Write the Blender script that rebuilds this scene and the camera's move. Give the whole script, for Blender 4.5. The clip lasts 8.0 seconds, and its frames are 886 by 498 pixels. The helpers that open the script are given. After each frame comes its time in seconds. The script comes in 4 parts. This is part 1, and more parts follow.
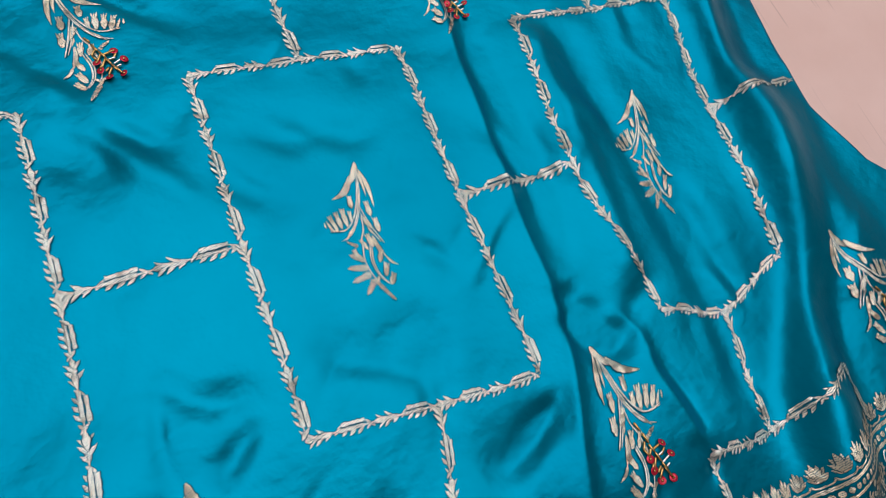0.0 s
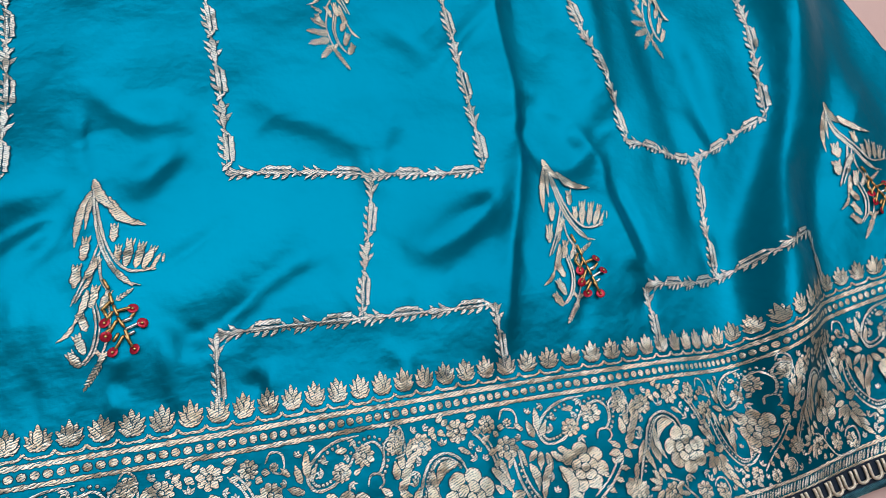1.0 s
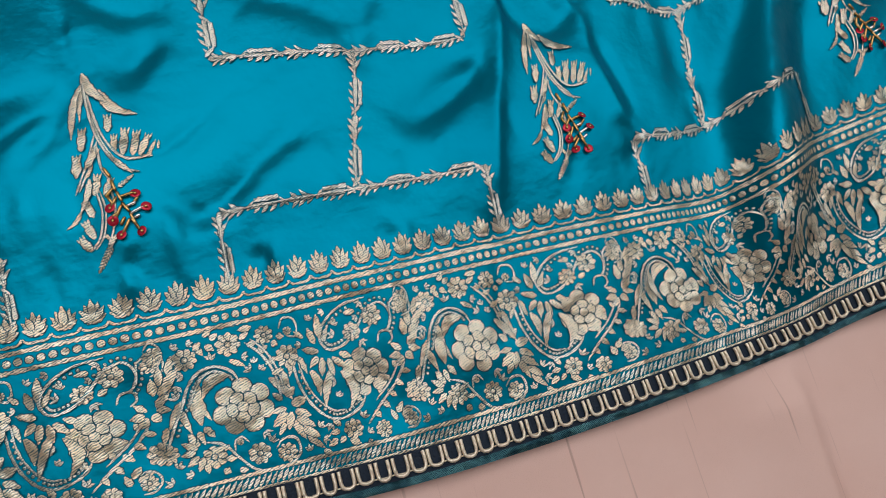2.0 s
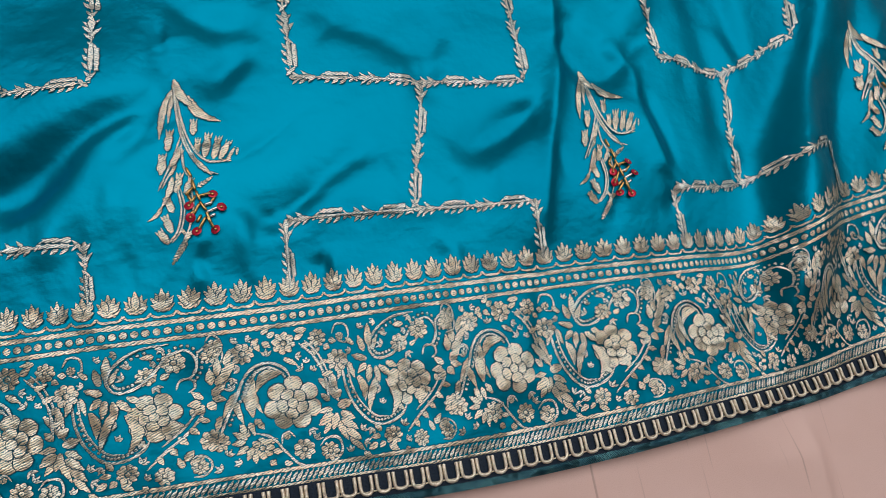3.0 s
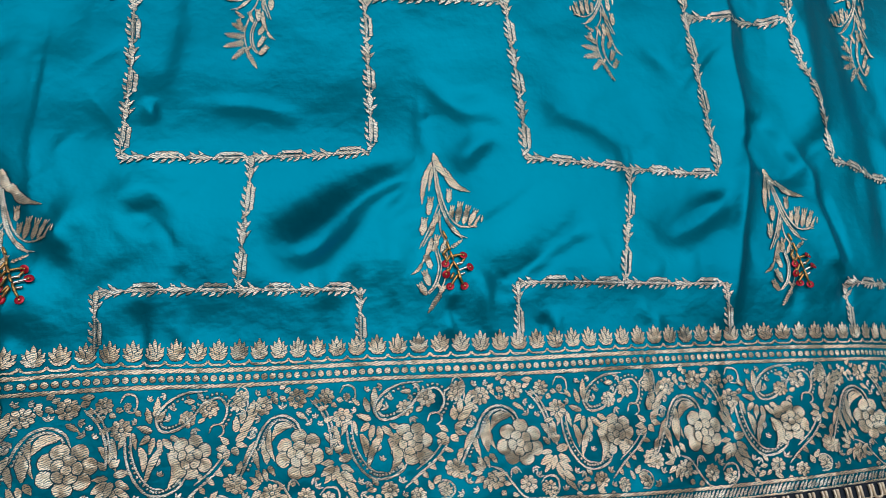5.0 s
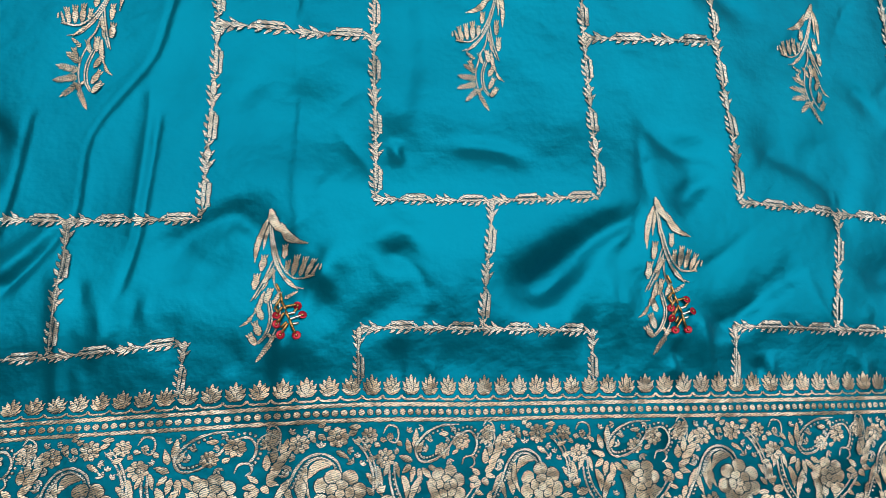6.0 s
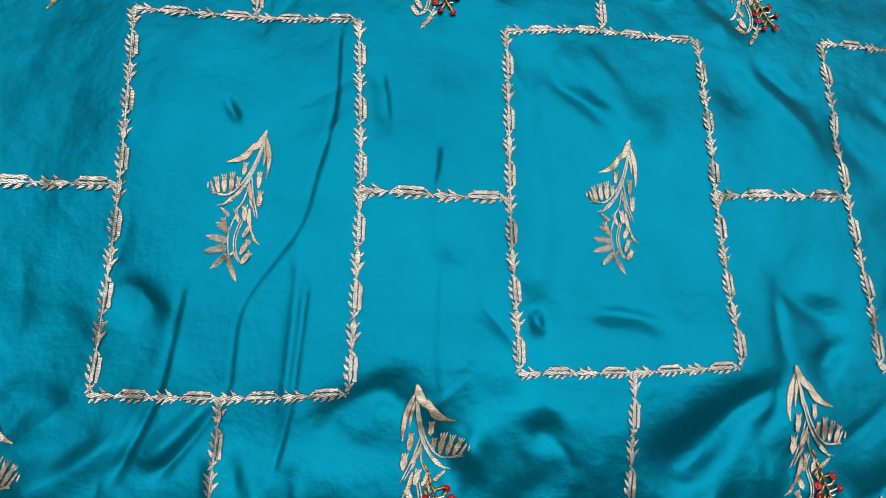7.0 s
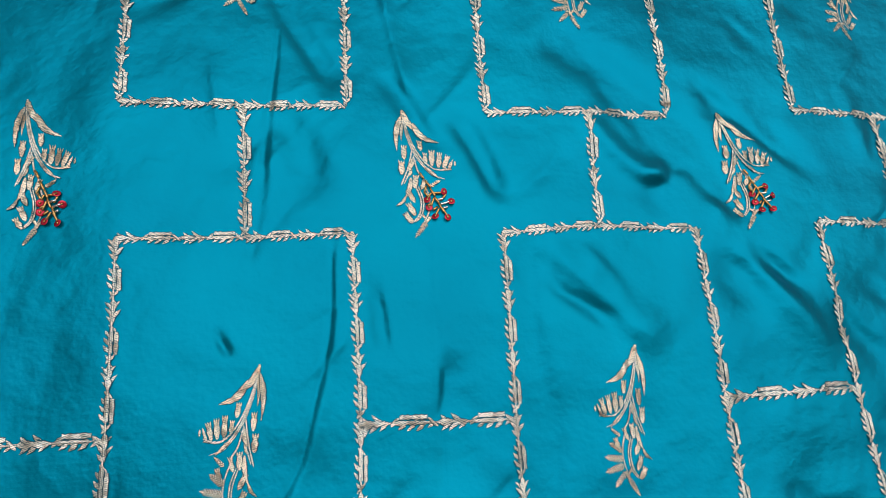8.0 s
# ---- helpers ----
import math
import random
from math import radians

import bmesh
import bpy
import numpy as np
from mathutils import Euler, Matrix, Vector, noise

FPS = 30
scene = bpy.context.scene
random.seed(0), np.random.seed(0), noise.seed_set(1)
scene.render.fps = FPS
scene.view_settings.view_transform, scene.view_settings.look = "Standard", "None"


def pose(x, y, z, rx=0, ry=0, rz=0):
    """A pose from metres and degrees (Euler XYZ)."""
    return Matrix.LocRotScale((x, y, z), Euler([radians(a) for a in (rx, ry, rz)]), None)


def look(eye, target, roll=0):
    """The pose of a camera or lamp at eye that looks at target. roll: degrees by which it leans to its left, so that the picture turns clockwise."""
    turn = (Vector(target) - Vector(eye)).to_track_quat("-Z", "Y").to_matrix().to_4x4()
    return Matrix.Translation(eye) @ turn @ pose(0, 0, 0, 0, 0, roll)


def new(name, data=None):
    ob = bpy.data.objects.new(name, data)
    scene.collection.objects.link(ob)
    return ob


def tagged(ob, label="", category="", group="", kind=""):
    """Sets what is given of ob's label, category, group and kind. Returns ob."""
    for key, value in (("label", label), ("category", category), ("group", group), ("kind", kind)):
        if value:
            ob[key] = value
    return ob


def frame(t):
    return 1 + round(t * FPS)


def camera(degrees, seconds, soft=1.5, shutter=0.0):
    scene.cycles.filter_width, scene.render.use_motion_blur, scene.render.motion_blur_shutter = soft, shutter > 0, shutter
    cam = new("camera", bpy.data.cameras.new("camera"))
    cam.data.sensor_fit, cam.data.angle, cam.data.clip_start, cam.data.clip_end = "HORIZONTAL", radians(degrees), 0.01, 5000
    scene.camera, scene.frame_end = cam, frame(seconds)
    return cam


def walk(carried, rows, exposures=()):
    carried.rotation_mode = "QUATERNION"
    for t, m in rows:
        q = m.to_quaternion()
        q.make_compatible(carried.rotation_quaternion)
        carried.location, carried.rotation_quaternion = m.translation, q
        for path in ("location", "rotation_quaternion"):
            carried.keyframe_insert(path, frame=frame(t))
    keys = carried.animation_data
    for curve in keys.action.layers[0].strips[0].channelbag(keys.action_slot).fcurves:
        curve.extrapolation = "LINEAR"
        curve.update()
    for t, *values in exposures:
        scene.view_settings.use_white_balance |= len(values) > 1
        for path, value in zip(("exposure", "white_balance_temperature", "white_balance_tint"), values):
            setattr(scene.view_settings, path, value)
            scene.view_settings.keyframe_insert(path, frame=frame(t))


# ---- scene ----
cam = camera(68.0, 8.0, soft=0.75)
PATH = [
    (0, (0.3804, -0.0188, 0.3576), (0.5407, 0.1189, -0.0956), 29.93),
    (0.3, (0.3864, -0.0719, 0.3462), (0.5417, 0.0526, -0.1125), 30.47),
    (0.5, (0.4038, -0.0878, 0.3469), (0.5439, 0.0302, -0.1184), 31.43),
    (0.7, (0.4054, -0.1042, 0.334), (0.5486, 0.0153, -0.1299), 35.02),
    (1, (0.4068, -0.1293, 0.3188), (0.5432, 0.0013, -0.1442), 36.92),
    (1.2, (0.3897, -0.1305, 0.3224), (0.5126, -0.0182, -0.1491), 36.55),
    (1.5, (0.3937, -0.1483, 0.3207), (0.5042, -0.0517, -0.1573), 34.65),
    (1.7, (0.4106, -0.1632, 0.3194), (0.5295, -0.0793, -0.159), 39.48),
    (2.8, (0.3863, -0.168, 0.3308), (0.4997, -0.0685, -0.146), 38.02),
    (3, (0.3792, -0.168, 0.3346), (0.5004, -0.0612, -0.1386), 39.45),
    (3.5, (0.3713, -0.1723, 0.3477), (0.4929, -0.0507, -0.1218), 37.14),
    (4, (0.3663, -0.1734, 0.3475), (0.4852, -0.0577, -0.1242), 37.85),
    (4.5, (0.3269, -0.1636, 0.3509), (0.4393, -0.0406, -0.1204), 35.83),
    (4.7, (0.3016, -0.1557, 0.3592), (0.4096, -0.0289, -0.1123), 35.91),
    (5.8, (0.1693, -0.1064, 0.3776), (0.2501, -0.0035, -0.105), 36.52),
    (6, (0.1456, -0.0988, 0.377), (0.2229, 0.0036, -0.1062), 36.28),
    (6.5, (0.0929, -0.0638, 0.3802), (0.1546, 0.0444, -0.104), 30.89),
    (6.9, (0.0765, -0.0238, 0.3853), (0.1373, 0.0977, -0.0959), 27.49),
    (7, (0.0732, -0.0138, 0.3843), (0.1364, 0.1072, -0.0967), 27.94),
    (7.5, (0.0691, 0.0358, 0.3882), (0.1364, 0.1658, -0.0899), 26.13),
    (7.6, (0.0719, 0.0442, 0.3883), (0.1395, 0.1792, -0.0884), 25.39),
    (8, (0.0626, 0.1062, 0.3988), (0.14, 0.2455, -0.0751), 27.04),
]
EXPOSURES = [(0, -0.28, 6050, 10), (1, -0.28, 5900, 10), (1.5, -0.32, 6450, 9), (1.7, -0.47, 6350, 9), (3, -0.5, 6150, 8), (3.5, -0.5, 6700, 6), (4.5, -0.58, 6150, 8), (6, -0.32, 6550, 8), (7, -0.28, 6450, 10), (8, -0.26, 6400, 10)]
walk(cam, [(t, look(eye, target, roll)) for t, eye, target, roll in PATH], EXPOSURES)

# ---- light: an assumed broad overhead source, added above an unseen room ----
world = bpy.data.worlds.new("sky")
scene.world = world
world.use_nodes = True
wn = world.node_tree
sky = wn.nodes.new("ShaderNodeTexSky")
sky.sky_type, sky.sun_disc = "NISHITA", False
sky.sun_elevation, sky.sun_rotation = radians(40), radians(-70)
wn.nodes["Background"].inputs["Strength"].default_value = 0.1
wn.links.new(sky.outputs[0], wn.nodes["Background"].inputs[0])
scene.view_settings.exposure = 0.0

ROOM_W, ROOM_E, ROOM_S, ROOM_N, ROOM_H = -1.9, 3.7, -2.1, 3.1, 2.6
sun = new("sun", bpy.data.lights.new("sun", "SUN"))
sun.data.energy, sun.data.angle, sun.data.color = 2.0, radians(0.5), (1, 0.95, 0.88)
sun.matrix_world = look((-1.2, -4.0, 4.0), (0, 0, 0))


def overhead_lamp(name, eye, target, w, h, power, tint):
    lamp = new(name, bpy.data.lights.new(name, "AREA"))
    lamp.data.shape, lamp.data.size, lamp.data.size_y = "RECTANGLE", w, h
    lamp.data.energy, lamp.data.color = power, tint
    lamp.matrix_world = look(eye, target)
    return lamp


# Added area lamp filling the assumed ceiling opening; sized to even out the satin's reflections.
overhead_lamp("added_overhead_light", (0.85, 1.05, ROOM_H + 0.02), (0.85, 1.05, 0.0), 4.7, 2.6, 96, (1.0, 0.98, 0.96))


# ---- materials ----
def nodes_of(name):
    m = bpy.data.materials.new(name)
    m.use_nodes = True
    return m, m.node_tree, m.node_tree.nodes["Principled BSDF"]


def node(tree, kind, inputs=(), **props):
    n = tree.nodes.new(kind)
    for key, value in props.items():
        setattr(n, key, value)
    for key, value in dict(inputs).items():
        if isinstance(value, bpy.types.NodeSocket):
            tree.links.new(value, n.inputs[key])
        else:
            n.inputs[key].default_value = value
    return n


def ramp(tree, fac, stops):
    n = node(tree, "ShaderNodeValToRGB", {"Fac": fac})
    els = n.color_ramp.elements
    while len(els) < len(stops):
        els.new(0.5)
    for e, (p, c) in zip(els, stops):
        e.position, e.color = p, (*c, 1)
    return n.outputs[0]


def plain(name, colour, rough=0.6, metal=0.0, vary=0.12, scale=20.0, bump=0.1):
    m, t, b = nodes_of(name)
    co = node(t, "ShaderNodeTexCoord").outputs["Object"]
    n = node(t, "ShaderNodeTexNoise", {"Vector": co, "Scale": scale, "Detail": 6.0})
    lo, hi = [c * (1 - vary) for c in colour], [min(1, c * (1 + vary)) for c in colour]
    t.links.new(ramp(t, n.outputs["Fac"], [(0.3, lo), (0.7, hi)]), b.inputs["Base Color"])
    bp = node(t, "ShaderNodeBump", {"Height": n.outputs["Fac"], "Strength": bump, "Distance": 0.002})
    t.links.new(bp.outputs[0], b.inputs["Normal"])
    b.inputs["Roughness"].default_value, b.inputs["Metallic"].default_value = rough, metal
    return m


def satin_material(name, low, high):
    """Teal silk satin: a tight weave, a coloured gloss, faint mottling."""
    m, t, b = nodes_of(name)
    co = node(t, "ShaderNodeTexCoord").outputs["Object"]
    broad = node(t, "ShaderNodeTexNoise", {"Vector": co, "Scale": 9.0, "Detail": 5.0})
    mapped = node(t, "ShaderNodeMapping", {"Vector": co, "Scale": (900.0, 2200.0, 300.0)})
    weave = node(t, "ShaderNodeTexNoise", {"Vector": mapped.outputs[0], "Scale": 1.0, "Detail": 2.0})
    slub = node(t, "ShaderNodeMapping", {"Vector": co, "Scale": (12.0, 700.0, 30.0)})
    slubs = node(t, "ShaderNodeTexNoise", {"Vector": slub.outputs[0], "Scale": 1.0, "Detail": 3.0})
    col = ramp(t, broad.outputs["Fac"], [(0.3, low), (0.7, high)])
    t.links.new(col, b.inputs["Base Color"])
    add = node(t, "ShaderNodeMath", {0: weave.outputs["Fac"], 1: slubs.outputs["Fac"]}, operation="ADD")
    bp = node(t, "ShaderNodeBump", {"Height": add.outputs[0], "Strength": 0.08, "Distance": 0.0004})
    crumple = node(t, "ShaderNodeTexNoise", {"Vector": co, "Scale": 85.0, "Detail": 3.0})
    bp = node(t, "ShaderNodeBump", {"Height": crumple.outputs["Fac"], "Strength": 0.22, "Distance": 0.002, "Normal": bp.outputs[0]})
    dent = node(t, "ShaderNodeTexNoise", {"Vector": co, "Scale": 30.0, "Detail": 4.0})
    bp2 = node(t, "ShaderNodeBump", {"Height": dent.outputs["Fac"], "Strength": 0.4, "Distance": 0.005, "Normal": bp.outputs[0]})
    t.links.new(bp2.outputs[0], b.inputs["Normal"])
    b.inputs["Metallic"].default_value = 0.76
    b.inputs["Specular IOR Level"].default_value = 0.1
    b.inputs["Roughness"].default_value = 0.42
    b.inputs["Anisotropic"].default_value = 0.4
    return m


def zari_material(name, pale, deep, gap, ribs=900.0, gaps=0.5):
    """Metal thread brocade: fine ribs of wound thread, teal ground in the gaps between them."""
    m, t, b = nodes_of(name)
    co = node(t, "ShaderNodeTexCoord").outputs["Object"]
    wob = node(t, "ShaderNodeTexNoise", {"Vector": co, "Scale": 340.0, "Detail": 3.0})
    sep = node(t, "ShaderNodeSeparateXYZ", {"Vector": co})
    skew = node(t, "ShaderNodeMath", {0: sep.outputs["X"], 1: 0.35}, operation="MULTIPLY")
    line = node(t, "ShaderNodeMath", {0: sep.outputs["Y"], 1: skew.outputs[0]}, operation="SUBTRACT")
    amp = node(t, "ShaderNodeMath", {0: wob.outputs["Fac"], 1: 0.0020}, operation="MULTIPLY")
    line2 = node(t, "ShaderNodeMath", {0: line.outputs[0], 1: amp.outputs[0]}, operation="ADD")
    fr = node(t, "ShaderNodeMath", {0: line2.outputs[0], 1: ribs * 2 * math.pi}, operation="MULTIPLY")
    sn = node(t, "ShaderNodeMath", {0: fr.outputs[0]}, operation="SINE")
    rib = node(t, "ShaderNodeMapRange", {"Value": sn.outputs[0], "From Min": -1.0, "From Max": 1.0})
    fine = node(t, "ShaderNodeTexNoise", {"Vector": co, "Scale": 1150.0, "Detail": 1.5})
    tone = node(t, "ShaderNodeTexNoise", {"Vector": co, "Scale": 110.0, "Detail": 3.0})
    metal = ramp(t, tone.outputs["Fac"], [(0.35, deep), (0.65, pale)])
    soft = node(t, "ShaderNodeMath", {0: rib.outputs[0], 1: 0.85}, operation="MULTIPLY")
    grain = node(t, "ShaderNodeMath", {0: fine.outputs["Fac"], 1: 1.1}, operation="MULTIPLY")
    mixv = node(t, "ShaderNodeMath", {0: soft.outputs[0], 1: grain.outputs[0]}, operation="ADD")
    mask = node(t, "ShaderNodeMapRange", {"Value": mixv.outputs[0], "From Min": gaps - 0.12, "From Max": gaps + 0.16})
    mix = node(t, "ShaderNodeMix", {"Factor": mask.outputs[0], "B": metal}, data_type="RGBA")
    mix.inputs["A"].default_value = (*gap, 1)
    mix.inputs[6].default_value = (*gap, 1)
    t.links.new(mask.outputs[0], mix.inputs[0])
    t.links.new(metal, mix.inputs[7])
    t.links.new(mix.outputs[2], b.inputs["Base Color"])
    bp = node(t, "ShaderNodeBump", {"Height": mixv.outputs[0], "Strength": 0.45, "Distance": 0.0003})
    lie = node(t, "ShaderNodeTexNoise", {"Vector": co, "Scale": 32.0, "Detail": 3.0})
    bp2 = node(t, "ShaderNodeBump", {"Height": lie.outputs["Fac"], "Strength": 1.0, "Distance": 0.017, "Normal": bp.outputs[0]})
    t.links.new(bp2.outputs[0], b.inputs["Normal"])
    b.inputs["Metallic"].default_value = 0.7
    b.inputs["Roughness"].default_value = 0.34
    return m


def sheet_material():
    m, t, b = nodes_of("pink_cotton")
    co = node(t, "ShaderNodeTexCoord").outputs["Object"]
    broad = node(t, "ShaderNodeTexNoise", {"Vector": co, "Scale": 14.0, "Detail": 6.0})
    mp = node(t, "ShaderNodeMapping", {"Vector": co, "Scale": (260.0, 7.0, 1.0)})
    slub = node(t, "ShaderNodeTexNoise", {"Vector": mp.outputs[0], "Scale": 1.0, "Detail": 2.0})
    mp2 = node(t, "ShaderNodeMapping", {"Vector": co, "Scale": (1900.0, 1700.0, 1.0)})
    weave = node(t, "ShaderNodeTexNoise", {"Vector": mp2.outputs[0], "Scale": 1.0})
    c1 = ramp(t, broad.outputs["Fac"], [(0.3, (0.80, 0.51, 0.42)), (0.7, (0.86, 0.57, 0.48))])
    dark = ramp(t, slub.outputs["Fac"], [(0.28, (0.55, 0.48, 0.45)), (0.35, (1, 1, 1))])
    mul = node(t, "ShaderNodeMix", data_type="RGBA", blend_type="MULTIPLY")
    mul.inputs[0].default_value = 0.6
    t.links.new(c1, mul.inputs[6])
    t.links.new(dark, mul.inputs[7])
    t.links.new(mul.outputs[2], b.inputs["Base Color"])
    bp = node(t, "ShaderNodeBump", {"Height": weave.outputs["Fac"], "Strength": 0.3, "Distance": 0.0005})
    t.links.new(bp.outputs[0], b.inputs["Normal"])
    b.inputs["Roughness"].default_value = 0.85
    return m


SATIN = satin_material("teal_satin", (0.0, 0.205, 0.315), (0.0, 0.25, 0.37))
ZARI = zari_material("gold_zari", (1.0, 0.86, 0.66), (1.0, 0.77, 0.52), (0.0, 0.14, 0.19), 900.0, 0.66)
ZARI_FINE = zari_material("pale_zari", (1.0, 0.93, 0.80), (1.0, 0.86, 0.68), (0.0, 0.16, 0.22), 950.0, 0.68)
# Outline of ground thread, with the shade beside raised zari put into its colour.
RIM = plain("shaded_teal_edge", (0.0, 0.055, 0.08), 0.6, 0.2, 0.3, 900.0, 0.2)
GROUND = satin_material("border_satin", (0.0, 0.16, 0.24), (0.0, 0.20, 0.295))
SHEET = sheet_material()
CORD = plain("gold_cord", (1.0, 0.77, 0.58), 0.4, 0.6, 0.15, 400.0, 0.5)
NAVY = plain("navy_ribbon", (0.003, 0.012, 0.028), 0.75, 0.0, 0.3, 900.0, 0.4)
BRAID = zari_material("dark_teal_braid", (0.10, 0.26, 0.27), (0.02, 0.09, 0.12), (0.0, 0.02, 0.04), 1500.0, 0.85)
RED = plain("red_sequin", (0.62, 0.02, 0.05), 0.22, 0.35, 0.1, 300.0, 0.1)
BEAD = plain("gold_bugle_bead", (0.55, 0.34, 0.13), 0.2, 0.9, 0.25, 500.0, 0.2)
SILVER = plain("silver_bead", (0.85, 0.82, 0.78), 0.15, 1.0, 0.05, 300.0, 0.1)
# Unseen walls, kept dim to hold down the fill light.
WALL = plain("dim_plaster", (0.34, 0.33, 0.31), 0.9, 0.0, 0.04, 3.0, 0.05)
CEILING = plain("white_plaster", (0.62, 0.61, 0.59), 0.9, 0.0, 0.03, 3.0, 0.05)
FLOOR = plain("floor_tile", (0.42, 0.38, 0.34), 0.4, 0.0, 0.08, 6.0, 0.02)
FRAME = plain("white_frame", (0.75, 0.75, 0.73), 0.4, 0.0, 0.03, 20.0, 0.02)
SPECK = plain("dark_speck", (0.03, 0.02, 0.02), 0.9, 0.0, 0.2, 500.0, 0.1)


# ---- room shell, unseen: assumed walls and an open ceiling that shape the reflections ----
def box_mesh(name, lo, hi, material, parent=None):
    bm = bmesh.new()
    bmesh.ops.create_cube(bm, size=1.0)
    for v in bm.verts:
        v.co = [a + (b - a) * (c + 0.5) for a, b, c in zip(lo, hi, v.co)]
    me = bpy.data.meshes.new(name)
    bm.to_mesh(me)
    bm.free()
    me.materials.append(material)
    ob = new(name, me)
    ob.parent = parent
    return ob


W, E, S, N, H = ROOM_W, ROOM_E, ROOM_S, ROOM_N, ROOM_H
T = 0.15
for name, lo, hi, mat in (
    ("floor", (W - T, S - T, -0.16), (E + T, N + T, -0.012), FLOOR),
    ("wall_north", (W - T, N, -0.012), (E + T, N + T, H), WALL),
    ("wall_south", (W - T, S - T, -0.012), (E + T, S, H), WALL),
    ("wall_east", (E, S, -0.012), (E + T, N, H), WALL),
    ("wall_west", (W - T, S, -0.012), (W, N, H), WALL),
    ("ceiling", (W - T, S - T, H), (-1.5, N + T, H + 0.15), CEILING),
    ("ceiling_east", (3.2, S - T, H), (E + T, N + T, H + 0.15), CEILING),
    ("ceiling_north", (-1.5, 2.35, H), (3.2, N + T, H + 0.15), CEILING),
    ("ceiling_south", (-1.5, S - T, H), (3.2, -0.25, H + 0.15), CEILING),
):
    tagged(box_mesh(name, lo, hi, mat), "plain " + name.split("_")[0] + " of the unseen room", name.split("_")[0], kind="structure")


# ---- the drape: pattern coordinates (u along the border, v up the cloth, in mm) to places ----
UN = np.array([-304, -72, 0, 72, 160, 232, 304, 392, 464, 536, 624, 696, 768, 856, 1000], float)
VN = np.array([-213, -114, -72, 3, 116, 234, 321, 560], float)
DX = [
    [-78, -9, 60, 156, 224, 292, 383, 451, 519, 612, 665, 718, 812, 960],
    [-78, -9, 60, 156, 224, 291, 383, 451, 519, 606, 652, 714, 815, 962],
    [-74, -3, 64, 156, 226, 292, 385, 452, 519, 608, 652, 718, 826, 972],
    [-69, 0, 69, 165, 234, 301, 398, 469, 531, 623, 666, 722, 822, 970],
    [-65, 4, 73, 166, 235, 303, 397, 463, 529, 609, 668, 735, 815, 965],
    [-68, 5, 70, 167, 234, 302, 396, 463, 529, 619, 683, 747, 826, 965],
    [-73, 2, 68, 162, 236, 296, 395, 460, 526, 618, 682, 747, 830, 965],
]
DY = [
    [-203, -203, -203, -203, -203, -204, -209, -213, -214, -211, -208, -202, -194, -184],
    [-115, -112, -110, -108, -110, -111, -113, -114, -115, -118, -119, -103, -91, -80],
    [-80, -78, -72, -66, -67, -69, -68, -71, -74, -76, -78, -60, -48, -38],
    [-3, -5, -3, 7, 8, 11, 11, 5, 1, 10, -3, 17, 20, 38],
    [116, 116, 117, 116, 119, 122, 124, 121, 119, 119, 125, 133, 137, 145],
    [231, 232, 233, 233, 237, 235, 239, 236, 233, 238, 234, 231, 226, 226],
    [321, 321, 321, 319, 322, 321, 326, 322, 319, 324, 321, 318, 314, 314],
]
# the far left column and the top row go on as their neighbours do
DX = [[row[0] - 232] + row for row in DX] + [[DX[-1][0] - 232] + DX[-1]]
DY = [[row[0]] + row for row in DY] + [[DY[-1][0] + 239] + [y + 239 for y in DY[-1]]]


def hermite(xk, yk, x):
    """Smooth cubic through the knots, along the first axis of yk."""
    yk = np.asarray(yk, float)
    d = np.diff(yk, axis=0) / np.diff(xk).reshape(-1, *[1] * (yk.ndim - 1))
    m = np.concatenate([d[:1], (d[1:] + d[:-1]) / 2, d[-1:]])
    i = np.clip(np.searchsorted(xk, x) - 1, 0, len(xk) - 2)
    shape = (-1, *[1] * (yk.ndim - 1))
    h = (xk[i + 1] - xk[i]).reshape(shape)
    t = ((x - xk[i]).reshape(shape)) / h
    return (2 * t**3 - 3 * t**2 + 1) * yk[i] + (t**3 - 2 * t**2 + t) * h * m[i] + (3 * t**2 - 2 * t**3) * yk[i + 1] + (t**3 - t**2) * h * m[i + 1]


U_GRID, V_GRID = np.arange(-304.0, 1001.0, 2.0), np.arange(-240.0, 561.0, 2.0)
WX = hermite(VN, hermite(UN, np.transpose(DX), U_GRID).T, np.maximum(V_GRID, -213))
WY = hermite(VN, hermite(UN, np.transpose(DY), U_GRID).T, np.maximum(V_GRID, -213)) + np.minimum(V_GRID + 213, 0)[:, None]


def table(tab, x0, y0, step, x, y):
    """Bilinear reading of a table."""
    fx = np.clip((x - x0) / step, 0, tab.shape[1] - 1.001)
    fy = np.clip((y - y0) / step, 0, tab.shape[0] - 1.001)
    i, j = fx.astype(int), fy.astype(int)
    a, b = fx - i, fy - j
    return (tab[j, i] * (1 - a) + tab[j, i + 1] * a) * (1 - b) + (tab[j + 1, i] * (1 - a) + tab[j + 1, i + 1] * a) * b


def warp(u, v):
    return table(WX, -304.0, -240.0, 2.0, u, v), table(WY, -304.0, -240.0, 2.0, u, v)


HX, HY = np.meshgrid(np.arange(-340.0, 960.0, 1.0), np.arange(-260.0, 600.0, 1.0))
HEIGHT = np.full(HX.shape, 4.1)


def swell(scale, seed):
    """Soft random undulation, about -1 to 1."""
    rng = np.random.RandomState(seed)
    out = np.zeros(HX.shape)
    for _ in range(14):
        a, k, p = rng.uniform(0, 2 * math.pi), rng.uniform(0.6, 1.5) / scale, rng.uniform(0, 6.28)
        out += np.sin((HX * math.cos(a) + HY * math.sin(a)) * k + p)
    return out / 14**0.5


